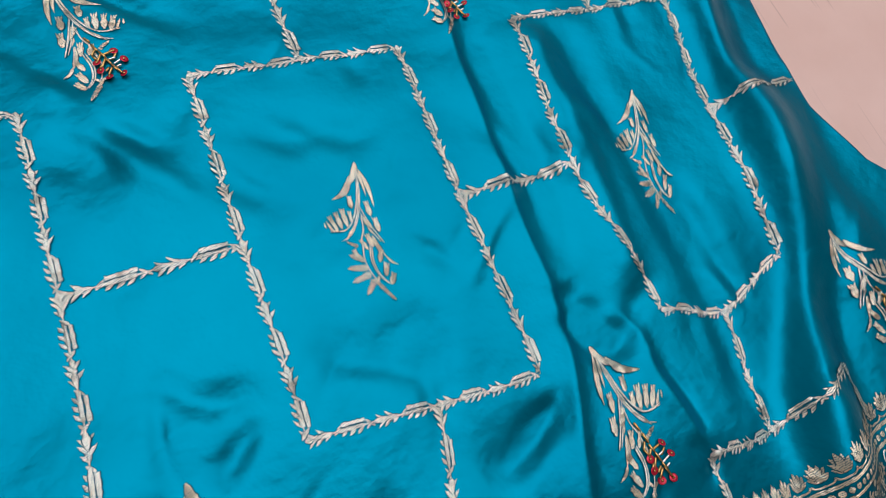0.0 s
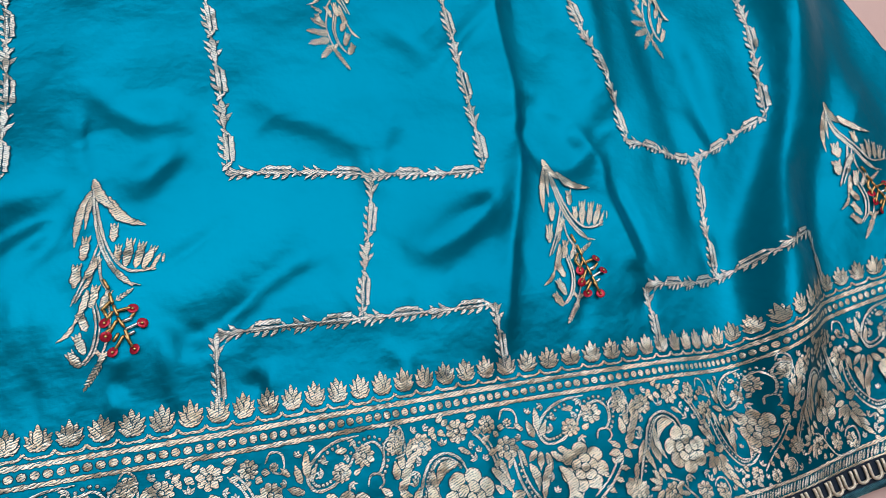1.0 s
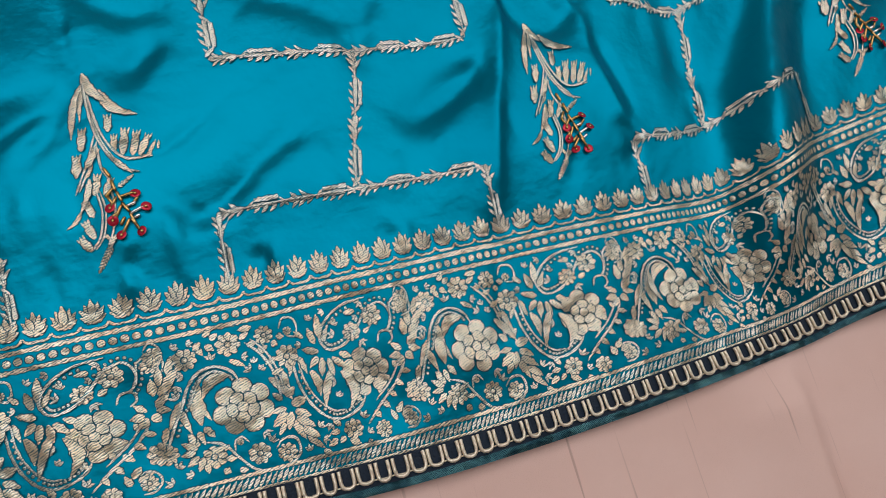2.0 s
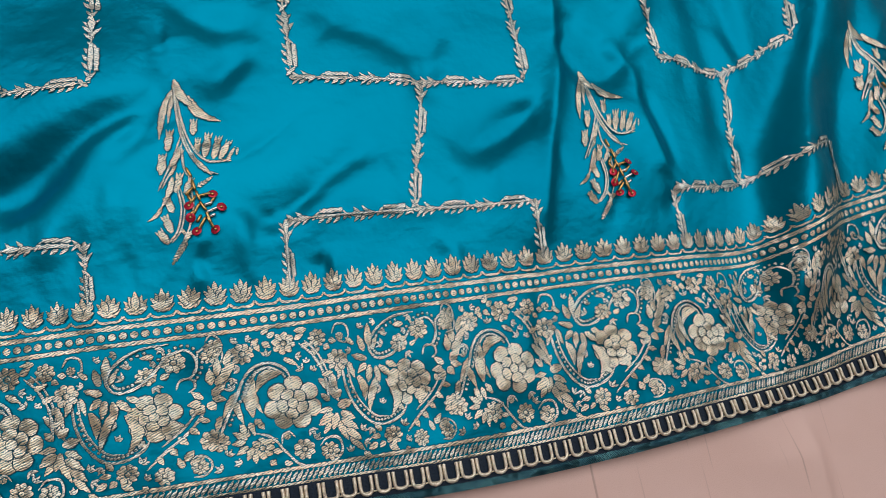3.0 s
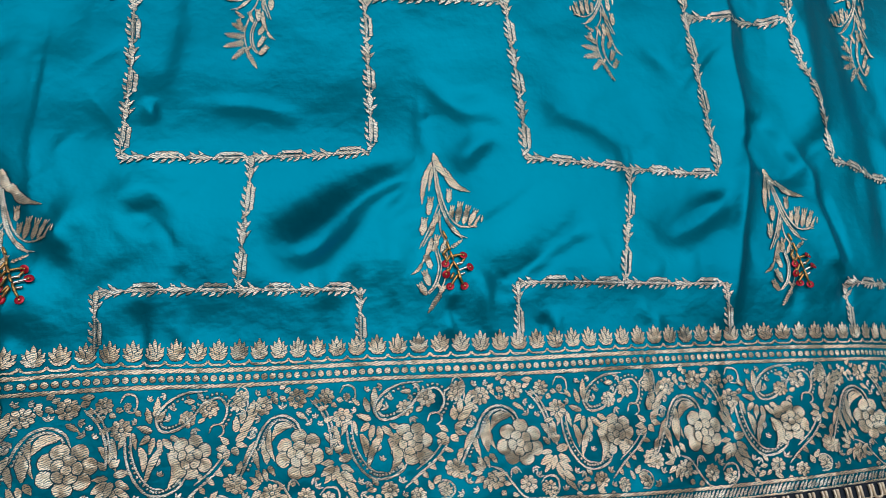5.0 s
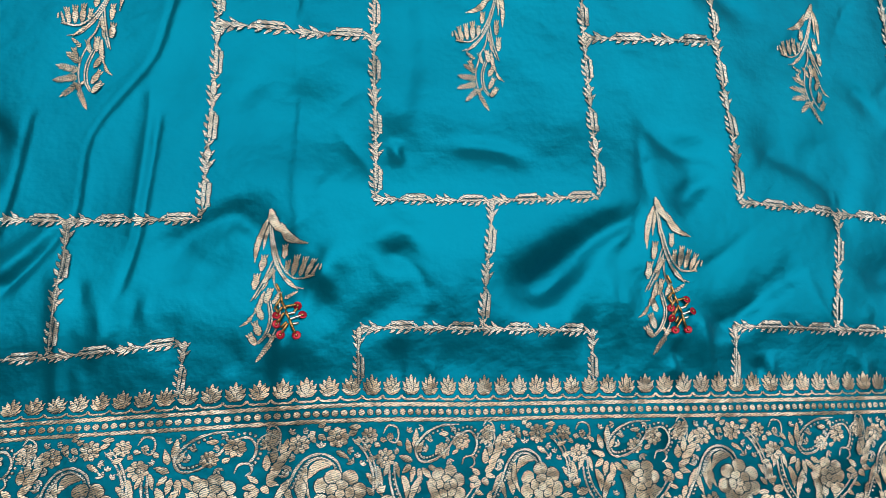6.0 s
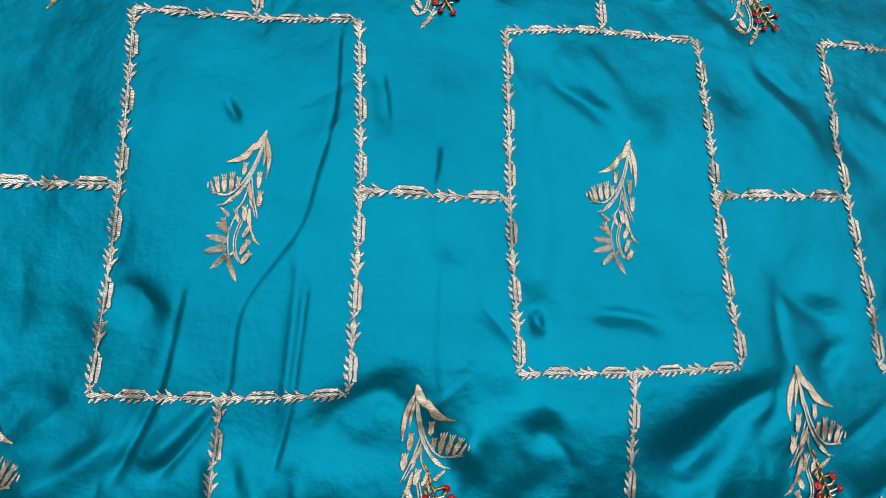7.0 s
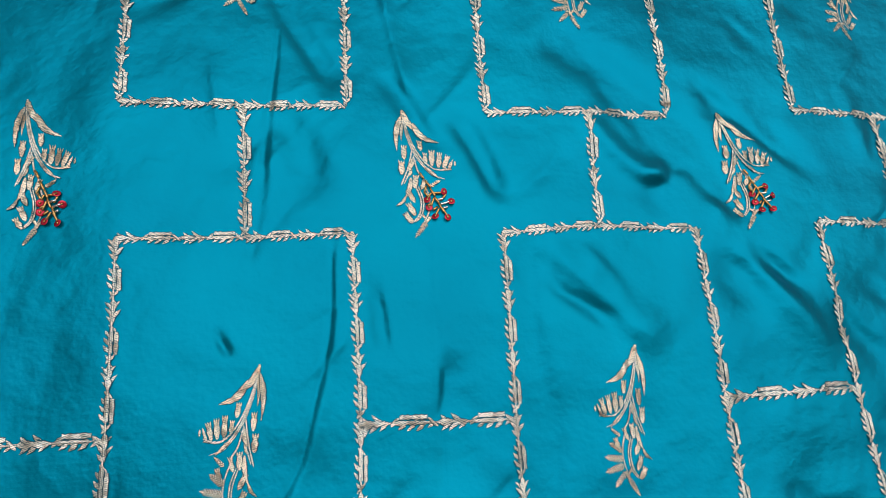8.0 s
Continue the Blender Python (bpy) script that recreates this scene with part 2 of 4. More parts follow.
DRIFT_X, DRIFT_Y, UNEVEN = 1.3 * swell(18.0, 21), 1.3 * swell(18.0, 22), swell(24.0, 23)


def fold(height, left, right, *points, sharp=False, ends=30.0):
    """A ridge (or a valley) along a line of points; left and right: how far it falls off on either side, in mm."""
    pts = np.array(points, float)
    if len(pts) > 2:
        run = np.r_[0, np.cumsum(np.hypot(*np.diff(pts, axis=0).T))]
        pts = hermite(run, pts, np.linspace(0, run[-1], 4 * len(pts)))
    xs, ys = pts[:, 0], pts[:, 1]
    reach = (9 if sharp else 5) * max(left, right) + 6
    c0, c1 = np.searchsorted(HX[0], [xs.min() - reach, xs.max() + reach])
    r0, r1 = np.searchsorted(HY[:, 0], [ys.min() - reach, ys.max() + reach])
    box = (slice(r0, r1), slice(c0, c1))
    X, Y = HX[box] + DRIFT_X[box], HY[box] + DRIFT_Y[box]
    best, side, along, done = np.full(X.shape, 1e9), np.zeros(X.shape), np.zeros(X.shape), 0.0
    for (ax, ay), (bx, by) in zip(pts, pts[1:]):
        L = math.hypot(bx - ax, by - ay)
        dx, dy = (bx - ax) / L, (by - ay) / L
        t = np.clip((X - ax) * dx + (Y - ay) * dy, 0, L)
        px, py = X - ax - t * dx, Y - ay - t * dy
        d = np.hypot(px, py)
        near = d < best
        best = np.where(near, d, best)
        side = np.where(near, dx * py - dy * px, side)
        along = np.where(near, done + t, along)
        done += L
    k = np.clip(np.minimum(along, done - along) / min(ends, done / 2), 0, 1)
    k = k * k * (3 - 2 * k)
    q = best / (np.where(side > 0, left, right) * (1.35 - 0.35 * k) * (1 + 0.2 * UNEVEN[box]))
    prof = np.exp(-q) * (1 - 0.15 * np.exp(-q * 6)) * np.clip(1 - q / 5, 0, 1) ** 2 if sharp else np.exp(-q * q)
    HEIGHT[box] += 1.3 * height * (1 + 0.25 * UNEVEN[box]) * prof * k


# long creases over the field
fold(1.4, 7, 3, (60, 240), (58, 222), (52, 134), (44, 101), (8, 44), (4, -3), (-3, -25), sharp=True)
fold(1.2, 10, 4, (124, 250), (122, 198), (120, 15), (118, -60), sharp=True)
fold(1.5, 5, 4, (78, 211), (88, 150), sharp=True, ends=20)
fold(-2.6, 9, 13, (182, 245), (184, 173), (182, 97), (180, 40))
fold(2.6, 14, 8, (186, 232), (246, 172), (275, 150))
fold(-1.0, 14, 10, (236, -62), (317, -7), (385, 60))
fold(-2.0, 9, 7, (-62, 66), (-30, 26))
fold(3.0, 12, 9, (-110, -66), (-42, -9), ends=25)
fold(2.0, 8, 6, (-40, -45), (4, -4), ends=20)
fold(1.4, 7, 4, (38, 94), (33, -30), sharp=True)
fold(1.2, 6, 4, (-24, 66), (-31, -10), sharp=True)
fold(-3.0, 14, 9, (15, 420), (28, 392), (62, 325))
fold(2.0, 10, 5, (95, 430), (97, 404), (111, 318), sharp=True)
fold(-2.4, 10, 7, (138, 325), (171, 248), ends=20)
fold(-3.4, 15, 10, (205, 395), (293, 310), (352, 238))
fold(-2.0, 10, 8, (360, 330), (408, 264))
fold(-1.1, 2.2, 1.6, (60, 240), (57, 222), (51, 134), (43, 101), (7, 44), (3, -3), (-4, -25))
fold(-0.7, 2.0, 1.6, (121, 198), (119, 15))
fold(-3.4, 13, 9, (78, 10), (112, -28), (140, -70))
fold(2.4, 9, 7, (150, -4), (128, -50), (120, -92))
fold(-2.6, 12, 8, (-70, 40), (-100, 0), (-140, -40))
fold(-2.4, 10, 8, (20, 330), (40, 285), (48, 250))
fold(2.2, 8, 7, (225, 330), (262, 282), (300, 262))
fold(-2.8, 12, 10, (430, 215), (470, 180), (500, 165))
fold(-2.6, 14, 9, (405, 60), (450, 40), (500, 46))
fold(2.2, 8, 10, (330, 205), (372, 170), (388, 140))
fold(-2.2, 10, 8, (330, 80), (352, 50), (392, 40))
# soft valleys and thin creases over the field
fold(-3.0, 4, 9, (-63, 61), (-49, 51), (-34, 35), ends=22)
fold(-1.3, 2.2, 2.6, (-24, 66), (-28, 29), (-33, 0), (-53, -54), ends=20)
fold(-1.4, 2.4, 2.2, (42, 67), (39, 8), (37, -11), (27, -54), ends=20)
fold(-3.3, 6, 11, (-42, -8), (-60, -20), (-76, -32), (-93, -51), ends=30)
fold(-2.0, 3, 4, (2, -4), (-15, -28), (-34, -51), ends=15)
fold(-3.2, 16, 10, (113, 10), (79, -6), (60, -17), (63, -48), ends=30)
fold(-1.6, 5, 6, (-109, 7), (-91, -3), (-72, -16), ends=20)
fold(-2.2, 3, 4, (181, 49), (181, 36), (184, 27), ends=14)
fold(-1.8, 5, 6, (199, 43), (228, 43), (268, 30), ends=30)
fold(-3.0, 7, 11, (334, 6), (321, -2), (292, -19), (280, -34), (255, -47), (246, -62), ends=25)
fold(-3.0, 6, 8, (380, 36), (368, 20), (348, 2), ends=20)
fold(-2.6, 8, 6, (189, -14), (177, -23), (163, -32), ends=20)
fold(-3.0, 9, 6, (16, 419), (31, 384), (61, 331), ends=25)
fold(-1.2, 2.2, 2.2, (24, 397), (16, 296), (11, 210), ends=25)
fold(-2.4, 3, 3, (-10, 180), (-5, 167), (1, 154), ends=16)
fold(-2.8, 4, 5, (79, 209), (84, 180), (88, 149), ends=20)
fold(-3.0, 12, 3, (125, 161), (123, 138), (121, 117), ends=20)
fold(-3.4, 9, 5, (140, 317), (155, 288), (168, 252), ends=25)
fold(-3.6, 8, 8, (240, 354), (270, 325), (296, 306), (330, 257), (349, 245), ends=35)
fold(-2.2, 6, 5, (309, 355), (343, 324), (398, 271), ends=30)
fold(-2.8, 6, 8, (193, 221), (200, 198), (222, 183), (250, 164), ends=30)
fold(-2.6, 5, 7, (80, 346), (99, 338), (123, 300), (138, 292), ends=25)
fold(-2.2, 5, 6, (336, 226), (354, 209), (378, 185), ends=25)
fold(-3.6, 8, 12, (566, 49), (569, 29), (588, 13), ends=14)
fold(-2.8, 6, 9, (496, -43), (518, -26), (546, -11), ends=22)
fold(-2.4, 4, 6, (600, -58), (608, -77), (601, -95), ends=14)
fold(-2.2, 4, 5, (605, -8), (612, -47), (614, -70), ends=18)
fold(-2.4, 6, 9, (378, -78), (392, -61), (412, -50), ends=20)
fold(-2.2, 4, 4, (398, -87), (400, -96), (402, -105), ends=10)
fold(-2.0, 3, 4, (345, -72), (345, -84), (345, -94), ends=12)
fold(-2.6, 9, 7, (255, -57), (272, -33), (289, -7), ends=28)
fold(-2.0, 5, 6, (300, -35), (323, -15), (333, 13), ends=25)
fold(-3.4, 6, 11, (395, 188), (409, 159), (435, 137), ends=30)
fold(-3.6, 8, 14, (307, 221), (326, 202), (350, 169), ends=30)
fold(-2.4, 6, 8, (422, 205), (434, 187), (458, 170), ends=25)
fold(-4.0, 6, 10, (559, 32), (563, 18), (591, -4), ends=16)
fold(-3.4, 6, 9, (675, 104), (678, 30), (681, -16), ends=40)
fold(-3.0, 8, 8, (561, 187), (566, 150), (582, 112), (574, 70), ends=40)
# the gathered folds beside the free end
fold(15.0, 30, 12, (780, 320), (774, 260), (766, 190), (758, 110), (744, 40), (716, -14), (680, -87), (660, -149), (658, -200), ends=60)
fold(-2.0, 10, 16, (812, 260), (800, 187), (786, 108), (768, 30), (714, -90), (694, -150), (692, -185))
fold(3.6, 20, 80, (790, 160), (786, 90), (776, 20), (740, -80), (720, -150))
fold(5.0, 7, 15, (574, 320), (570, 250), (565, 184), (562, 116), (558, 57), (553, 10), (535, -48), (516, -106), sharp=True)
fold(-4.0, 9, 14, (582, 240), (588, 188), (590, 111), (574, 50))
fold(4.0, 12, 12, (628, 240), (622, 150), (618, 70), (610, 20))
fold(-3.5, 10, 12, (655, 230), (655, 130), (660, 20), (650, -60))
fold(-3.5, 8, 8, (556, 30), (575, 14), (596, -8), ends=15)
fold(2.6, 6, 9, (590, 30), (602, 4), (599, -31), (612, -90), sharp=True)
fold(3.6, 36, 30, (-190, -66), (-60, -66), (60, -60), (250, -56), (420, -60), (600, -66), (660, -60))
# slack by the border
fold(-2.6, 12, 9, (360, -72), (413, -44), (440, -30), ends=20)
fold(-3.0, 13, 9, (480, -48), (535, -16), ends=20)
fold(-1.2, 16, 12, (245, -70), (296, -10), (310, 10))
fold(2.0, 4, 4, (345, -66), (342, -104), ends=15)
fold(1.6, 4, 5, (408, -82), (404, -108), ends=12)
fold(1.6, 5, 4, (470, -84), (468, -112), ends=12)
fold(-2.2, 5, 6, (517, -92), (510, -150), (505, -170), ends=20)
fold(-2.0, 10, 12, (330, -120), (338, -190), ends=25)
fold(-2.2, 14, 10, (430, -150), (450, -195), ends=20)
fold(2.0, 5, 5, (118, -40), (116, -110), (112, -150), ends=15)
fold(-1.8, 5, 6, (178, -70), (180, -120), ends=15)
fold(1.6, 5, 4, (-60, -60), (-66, -112), ends=15)
fold(1.6, 4, 4, (-2, -30), (2, -108), ends=15)
fold(1.3, 4, 4, (365, -55), (366, -104), ends=12)


# slight creases from folding and handling
rng = random.Random(12)
for _ in range(105):
    x, y, a = rng.uniform(-160, 760), rng.uniform(-90, 420), rng.choice((0.9, 2.1, 1.5, 1.0, 0.7)) + rng.uniform(-0.25, 0.25)
    L = rng.uniform(30, 105)
    mid = (x + L / 2 * math.cos(a) + rng.uniform(-5, 5), y + L / 2 * math.sin(a) + rng.uniform(-5, 5))
    crisp = rng.random() < 0.55
    h = (rng.uniform(0.5, 1.2) if crisp else rng.uniform(1.0, 2.3)) * rng.choice((-1, 1, -1))
    wide = rng.uniform(2.5, 5.5) if crisp else rng.uniform(6, 10)
    fold(h, wide, wide * rng.uniform(0.5, 1.6), (x, y), mid, (x + L * math.cos(a), y + L * math.sin(a)), sharp=crisp, ends=L * 0.5)
for _ in range(40):
    x, y = rng.uniform(-120, 700), rng.uniform(-108, -60)
    fold(rng.uniform(0.5, 1.1) * rng.choice((-1, 1)), 4.5, 3.5, (x, y), (x + rng.uniform(-8, 8), y + rng.uniform(18, 40)), ends=40)
# a broad slack swell under the middle row of the squares
HEIGHT += 9 * np.exp(-(((HY - 6) / 46) ** 2)) / (1 + np.exp((95 - HX) / 18)) / (1 + np.exp((HX - 345) / 18))
HEIGHT += 1.2 * swell(26.0, 3) + 0.4 * swell(9.0, 5)
# the free end bulges up a little
bulge = np.clip((HX - 745 + 0.25 * (60 - HY)) / 95, 0, 1) * np.clip((230 - HY) / 80, 0, 1)
HEIGHT += 11 * bulge * bulge * (3 - 2 * bulge)
HEIGHT = 0.7 + 0.9 * np.logaddexp(0, (HEIGHT - 0.9) / 0.9)


def drape(u, v, lift=0.0):
    x, y = warp(np.asarray(u, float), np.asarray(v, float))
    z = table(HEIGHT, -340.0, -260.0, 1.0, x, y) + lift
    return np.stack([x, y, z], -1) * 0.001


def free_end(v):
    """How far along u the cloth reaches at v: its free end."""
    return np.interp(v, [-240, -120, -60, 0, 40, 90, 140, 240, 560], [985, 980, 945, 902, 872, 860, 862, 864, 870])


def mesh_of(name, verts, faces, material, parent=None, smooth=True):
    me = bpy.data.meshes.new(name)
    me.from_pydata(np.asarray(verts).tolist(), [], faces)
    if smooth:
        me.shade_smooth()
    me.materials.append(material)
    ob = new(name, me)
    ob.parent = parent
    return ob


saree = tagged(new("saree"), "teal silk satin saree with gold brocade, spread over a pink sheet", "saree")


def cloth_sheet():
    vs = np.arange(-199.0, 558.0, 1.7)
    k = np.linspace(0, 1, 720)
    u = -302 + (free_end(vs)[:, None] + 302) * k[None]
    v = np.repeat(vs[:, None], len(k), 1)
    top = drape(u, v)
    # the free end is turned down and under
    curl = np.clip((u - free_end(vs)[:, None] + 5) / 5, 0, 1)
    top[..., 2] = top[..., 2] * (1 - curl**2 * 0.9) + 0.0006 * curl
    n, m = u.shape
    idx = np.arange(n * m).reshape(n, m)
    faces = np.stack([idx[:-1, :-1], idx[:-1, 1:], idx[1:, 1:], idx[1:, :-1]], -1).reshape(-1, 4)
    return mesh_of("cloth", top.reshape(-1, 3), faces.tolist(), SATIN, saree)


cloth_sheet()


# ---- woven motifs ----
class Motif:
    """A flat drawing in mm, of leaves, strokes and discs slightly raised, laid on the cloth when it is placed."""

    def __init__(self, seed=1):
        self.v, self.f, self.rim, self.rng = [], [], [], random.Random(seed)

    def strip(self, centre, normal, width, lift):
        """Rows of points: rim coloured dark as shade, edge, raised middle, edge, rim; the edges step as woven ones
        do.
        """
        i0, base = len(self.v), self.rng.uniform(0.0, 0.9)
        for (x, y), (nx, ny), w in zip(centre, normal, width):
            step = 1 + self.rng.uniform(-0.3, 0.24) * min(1.0, 1.1 / max(w, 0.3))
            edge = 1 + min(0.42, 0.36 * w) / max(w, 0.2)
            for s, h in ((-edge, 0.05), (-1, 0.12), (0, lift), (1, 0.12), (edge, 0.05)):
                j = w * s * step
                self.v.append((x + nx * j, y + ny * j, h + base))
        for k in range(len(centre) - 1):
            a = i0 + 5 * k
            for c in range(4):
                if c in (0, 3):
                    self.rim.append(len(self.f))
                self.f.append((a + c, a + c + 1, a + c + 6, a + c + 5))

    def stroke(self, pts, w, lift=0.3, taper=True):
        p = np.array(pts, float)
        s = np.r_[0, np.cumsum(np.hypot(*np.diff(p, axis=0).T))]
        n = max(4, int(s[-1] / 1.1))
        q = hermite(s, p, np.linspace(0, s[-1], n)) if len(p) > 2 else p[0] + (p[1] - p[0]) * np.linspace(0, 1, n)[:, None]
        d = np.gradient(q, axis=0)
        d /= np.hypot(*d.T)[:, None] + 1e-9
        e = np.linspace(0, 1, n)
        wid = w / 2 * (np.clip(np.minimum(e, 1 - e) * 8 + 0.35, 0, 1) if taper else np.ones(n))
        self.strip(q, np.stack([-d[:, 1], d[:, 0]], 1), wid, lift)
        return self

    def leaf(self, x0, y0, x1, y1, w, bend=0.0, lift=0.24, blunt=0.0):
        """A leaf from base to tip; bend: sideways bow as a share of its length."""
        L = math.hypot(x1 - x0, y1 - y0)
        n = max(6, int(L / 0.85) + 2)
        t = np.linspace(0, 1, n)
        dx, dy = (x1 - x0) / L, (y1 - y0) / L
        bow = bend * L * np.sin(math.pi * t)
        c = np.stack([x0 + dx * L * t - dy * bow, y0 + dy * L * t + dx * bow], 1)
        prof = np.sin(math.pi * np.clip(t, 0.02, 0.98) ** (0.75 + blunt)) ** (0.8 - 0.3 * (blunt > 0)) + 0.06
        self.strip(c, [(-dy, dx)] * n, w / 2 * prof, lift)
        return self

    def bud(self, x0, y0, x1, y1, w):
        """A closed flower: a blunt body with three teeth at its mouth."""
        L = math.hypot(x1 - x0, y1 - y0)
        dx, dy = (x1 - x0) / L, (y1 - y0) / L
        bx, by = x0 + dx * 0.82 * L, y0 + dy * 0.82 * L
        self.leaf(x0, y0, bx + dx * 0.1 * L, by + dy * 0.1 * L, w, blunt=0.3)
        for s in (-1, 0, 1):
            tx, ty = bx + dx * 0.3 * L - dy * s * 0.5 * w, by + dy * 0.3 * L + dx * s * 0.5 * w
            self.leaf(bx - dx * 0.12 * L - dy * s * 0.2 * w, by - dy * 0.12 * L + dx * s * 0.2 * w, tx, ty, 0.34 * w)
        return self

    def fern(self, x0, y0, x1, y1, w):
        """A small feathery sprig: a stem with paired leaflets and one at its tip."""
        L = math.hypot(x1 - x0, y1 - y0)
        dx, dy = (x1 - x0) / L, (y1 - y0) / L
        self.stroke([(x0, y0), (x1, y1)], 0.55)
        pairs = max(4, int(L / 1.5))
        for k in range(pairs):
            a = (k + 0.5) / pairs * L * 0.9
            for s in (-1, 1):
                h = w * (0.6 - 0.2 * k / pairs)
                self.leaf(x0 + dx * a, y0 + dy * a, x0 + dx * (a + 0.8 * h) - dy * s * h, y0 + dy * (a + 0.8 * h) + dx * s * h, 0.85)
        return self.leaf(x1 - dx, y1 - dy, x1 + dx * 1.6, y1 + dy * 1.6, 1.2)

    def disc(self, x, y, r, ry=None, turn=0.0, lift=0.3, n=10, base=None):
        i0, ry = len(self.v), ry or r
        c, s = math.cos(turn), math.sin(turn)
        base = self.rng.uniform(0.0, 0.2) if base is None else base
        for f, h in ((1.0 + 0.40 / r, 0.05), (1.0, 0.12), (0.8, lift)):
            for k in range(n):
                a = 2 * math.pi * k / n
                g = f * (1 + self.rng.uniform(-0.06, 0.06))
                px, py = r * g * math.cos(a), ry * g * math.sin(a)
                self.v.append((x + px * c - py * s, y + px * s + py * c, h + base))
        self.v.append((x, y, lift * 1.05 + base))
        for k in range(n):
            l = (k + 1) % n
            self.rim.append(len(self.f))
            self.f += [(i0 + k, i0 + l, i0 + n + l, i0 + n + k), (i0 + n + k, i0 + n + l, i0 + 2 * n + l, i0 + 2 * n + k), (i0 + 2 * n + k, i0 + 2 * n + l, i0 + 3 * n)]
        return self

    def daisy(self, x, y, r, petals=9, turn=0.0):
        for k in range(petals):
            a = turn + 2 * math.pi * k / petals
            self.leaf(x + 0.3 * r * math.cos(a), y + 0.3 * r * math.sin(a), x + r * math.cos(a), y + r * math.sin(a), 0.5 * r * 9 / petals, blunt=0.35)
        return self.disc(x, y, 0.24 * r, n=7)

    def rose(self, x, y, r, turn=0.0):
        """A full rose: seven round outer petals, a tighter inner ring and a heart, each edged dark."""
        for k in range(7):
            a = turn + 2 * math.pi * k / 7 + self.rng.uniform(-0.1, 0.1)
            g = 0.71 * r * self.rng.uniform(0.95, 1.05)
            self.disc(x + g * math.cos(a), y + g * math.sin(a), 0.29 * r, 0.33 * r, a, 0.16, 12, (0.0, 0.45, 0.2, 0.55, 0.1, 0.5, 0.3)[k])
        for k in range(5):
            a = turn + 0.4 + 2 * math.pi * k / 5
            self.disc(x + 0.36 * r * math.cos(a), y + 0.36 * r * math.sin(a), 0.19 * r, 0.24 * r, a, 0.16, 11, 0.85 + 0.15 * k)
        return self.disc(x, y, 0.18 * r, None, 0.0, 0.16, 10, 1.7)

    def place(self, name, material, parent, u=0.0, v=0.0, turn=0.0, size=1.0, flip=1, label=""):
        p = np.array(self.v)
        c, s = math.cos(turn), math.sin(turn)
        x, y = p[:, 0] * flip * size, p[:, 1] * size
        ob = mesh_of(name, drape(u + x * c - y * s, v + x * s + y * c, p[:, 2]), self.f, material, parent)
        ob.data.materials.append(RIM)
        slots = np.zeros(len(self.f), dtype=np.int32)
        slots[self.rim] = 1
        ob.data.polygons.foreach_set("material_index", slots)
        return tagged(ob, label) if label else ob


# ---- the leafy lines that make the squares ----
def sprig_leafy(n):
    m = Motif(n)
    m.leaf(-1, 0, 8, 0.3, 3.0).leaf(6, 0, 14.5, 0, 2.8)
    for a, side, reach, w in ((4.5, 1, 3.6, 1.6), (10.5, 1, 4.4, 1.8), (5.5, -1, 4.2, 1.7), (9, -1, 4.2, 1.8), (13, -1, 3.4, 1.5)):
        m.leaf(a, 0.3 * side, a - reach * 1.15, reach * side, w, 0.06 * side)
    return m


def sprig_barred(n):
    m = Motif(n)
    m.stroke([(4.2, 2.7), (17.4, 2.7)], 2.1, taper=False).stroke([(2.2, 0.0), (16.6, 0.0)], 2.1, taper=False)
    m.stroke([(0, -1.6), (1.6, 0.2), (3.8, 2.5)], 1.5).stroke([(17.8, 2.4), (19.8, 0.4), (22.5, -2.0)], 1.7)
    m.leaf(7, -0.8, 3.4, -3.2, 1.6).leaf(11.5, -0.8, 7.6, -3.8, 1.8).leaf(16, -0.8, 12.0, -3.9, 1.8)
    return m.leaf(20.6, 0.0, 17.4, -2.6, 1.4)


def leafy_line(u0, v0, u1, v1, count):
    """A line of alternating leafy and barred sprigs, as one part with its sprigs."""
    L = math.hypot(u1 - u0, v1 - v0)
    du, dv = (u1 - u0) / L, (v1 - v0) / L
    turn = math.atan2(dv, du)
    spine = Motif(count)
    spine.stroke([(0, 0), (L, 0)], 1.0, 0.4)
    line = spine.place("leafy_line", ZARI_FINE, saree, u0, v0, turn, label="line of woven gold sprigs")
    units = max(1, round(L / 38))
    step = L / units
    for k in range(units):
        a = k * step
        grow = step / 38
        sprig_leafy(count * 31 + k).place("sprig", ZARI_FINE, line, u0 + du * a, v0 + dv * a, turn, grow)
        b = a + 14.5 * grow
        sprig_barred(count * 37 + k).place("barred_sprig", ZARI_FINE, line, u0 + du * b, v0 + dv * b, turn, grow)


number = 0
P, HALF = 232.0, 72.0
for k in range(-1, 4):
    c = k * P
    for row, (low, high) in enumerate(((-104.0, -72.0), (3.0, 234.0), (321.0, 556.0))):
        number += 10
        if k > -1 or row < 3:
            if row > 0:
                leafy_line(c - HALF, low, c + HALF, low, number + 1)
                leafy_line(c, low, c, low - (75 if row == 1 else 87), number + 2)
            if row < 2:
                leafy_line(c - HALF, high, c + HALF, high, number + 3)
            leafy_line(c - HALF, high, c - HALF, low, number + 4)
            leafy_line(c + HALF, high, c + HALF, low, number + 5)
    end = c + P - HALF if k < 3 else 855
    leafy_line(c + HALF, 116, end, 116, number + 6)
    leafy_line(c + HALF, 438, end, 438, number + 7)


# ---- flower sprays ----
def at(X, Y):
    return (X - 200) / 9.0, -(Y - 40) / 8.8


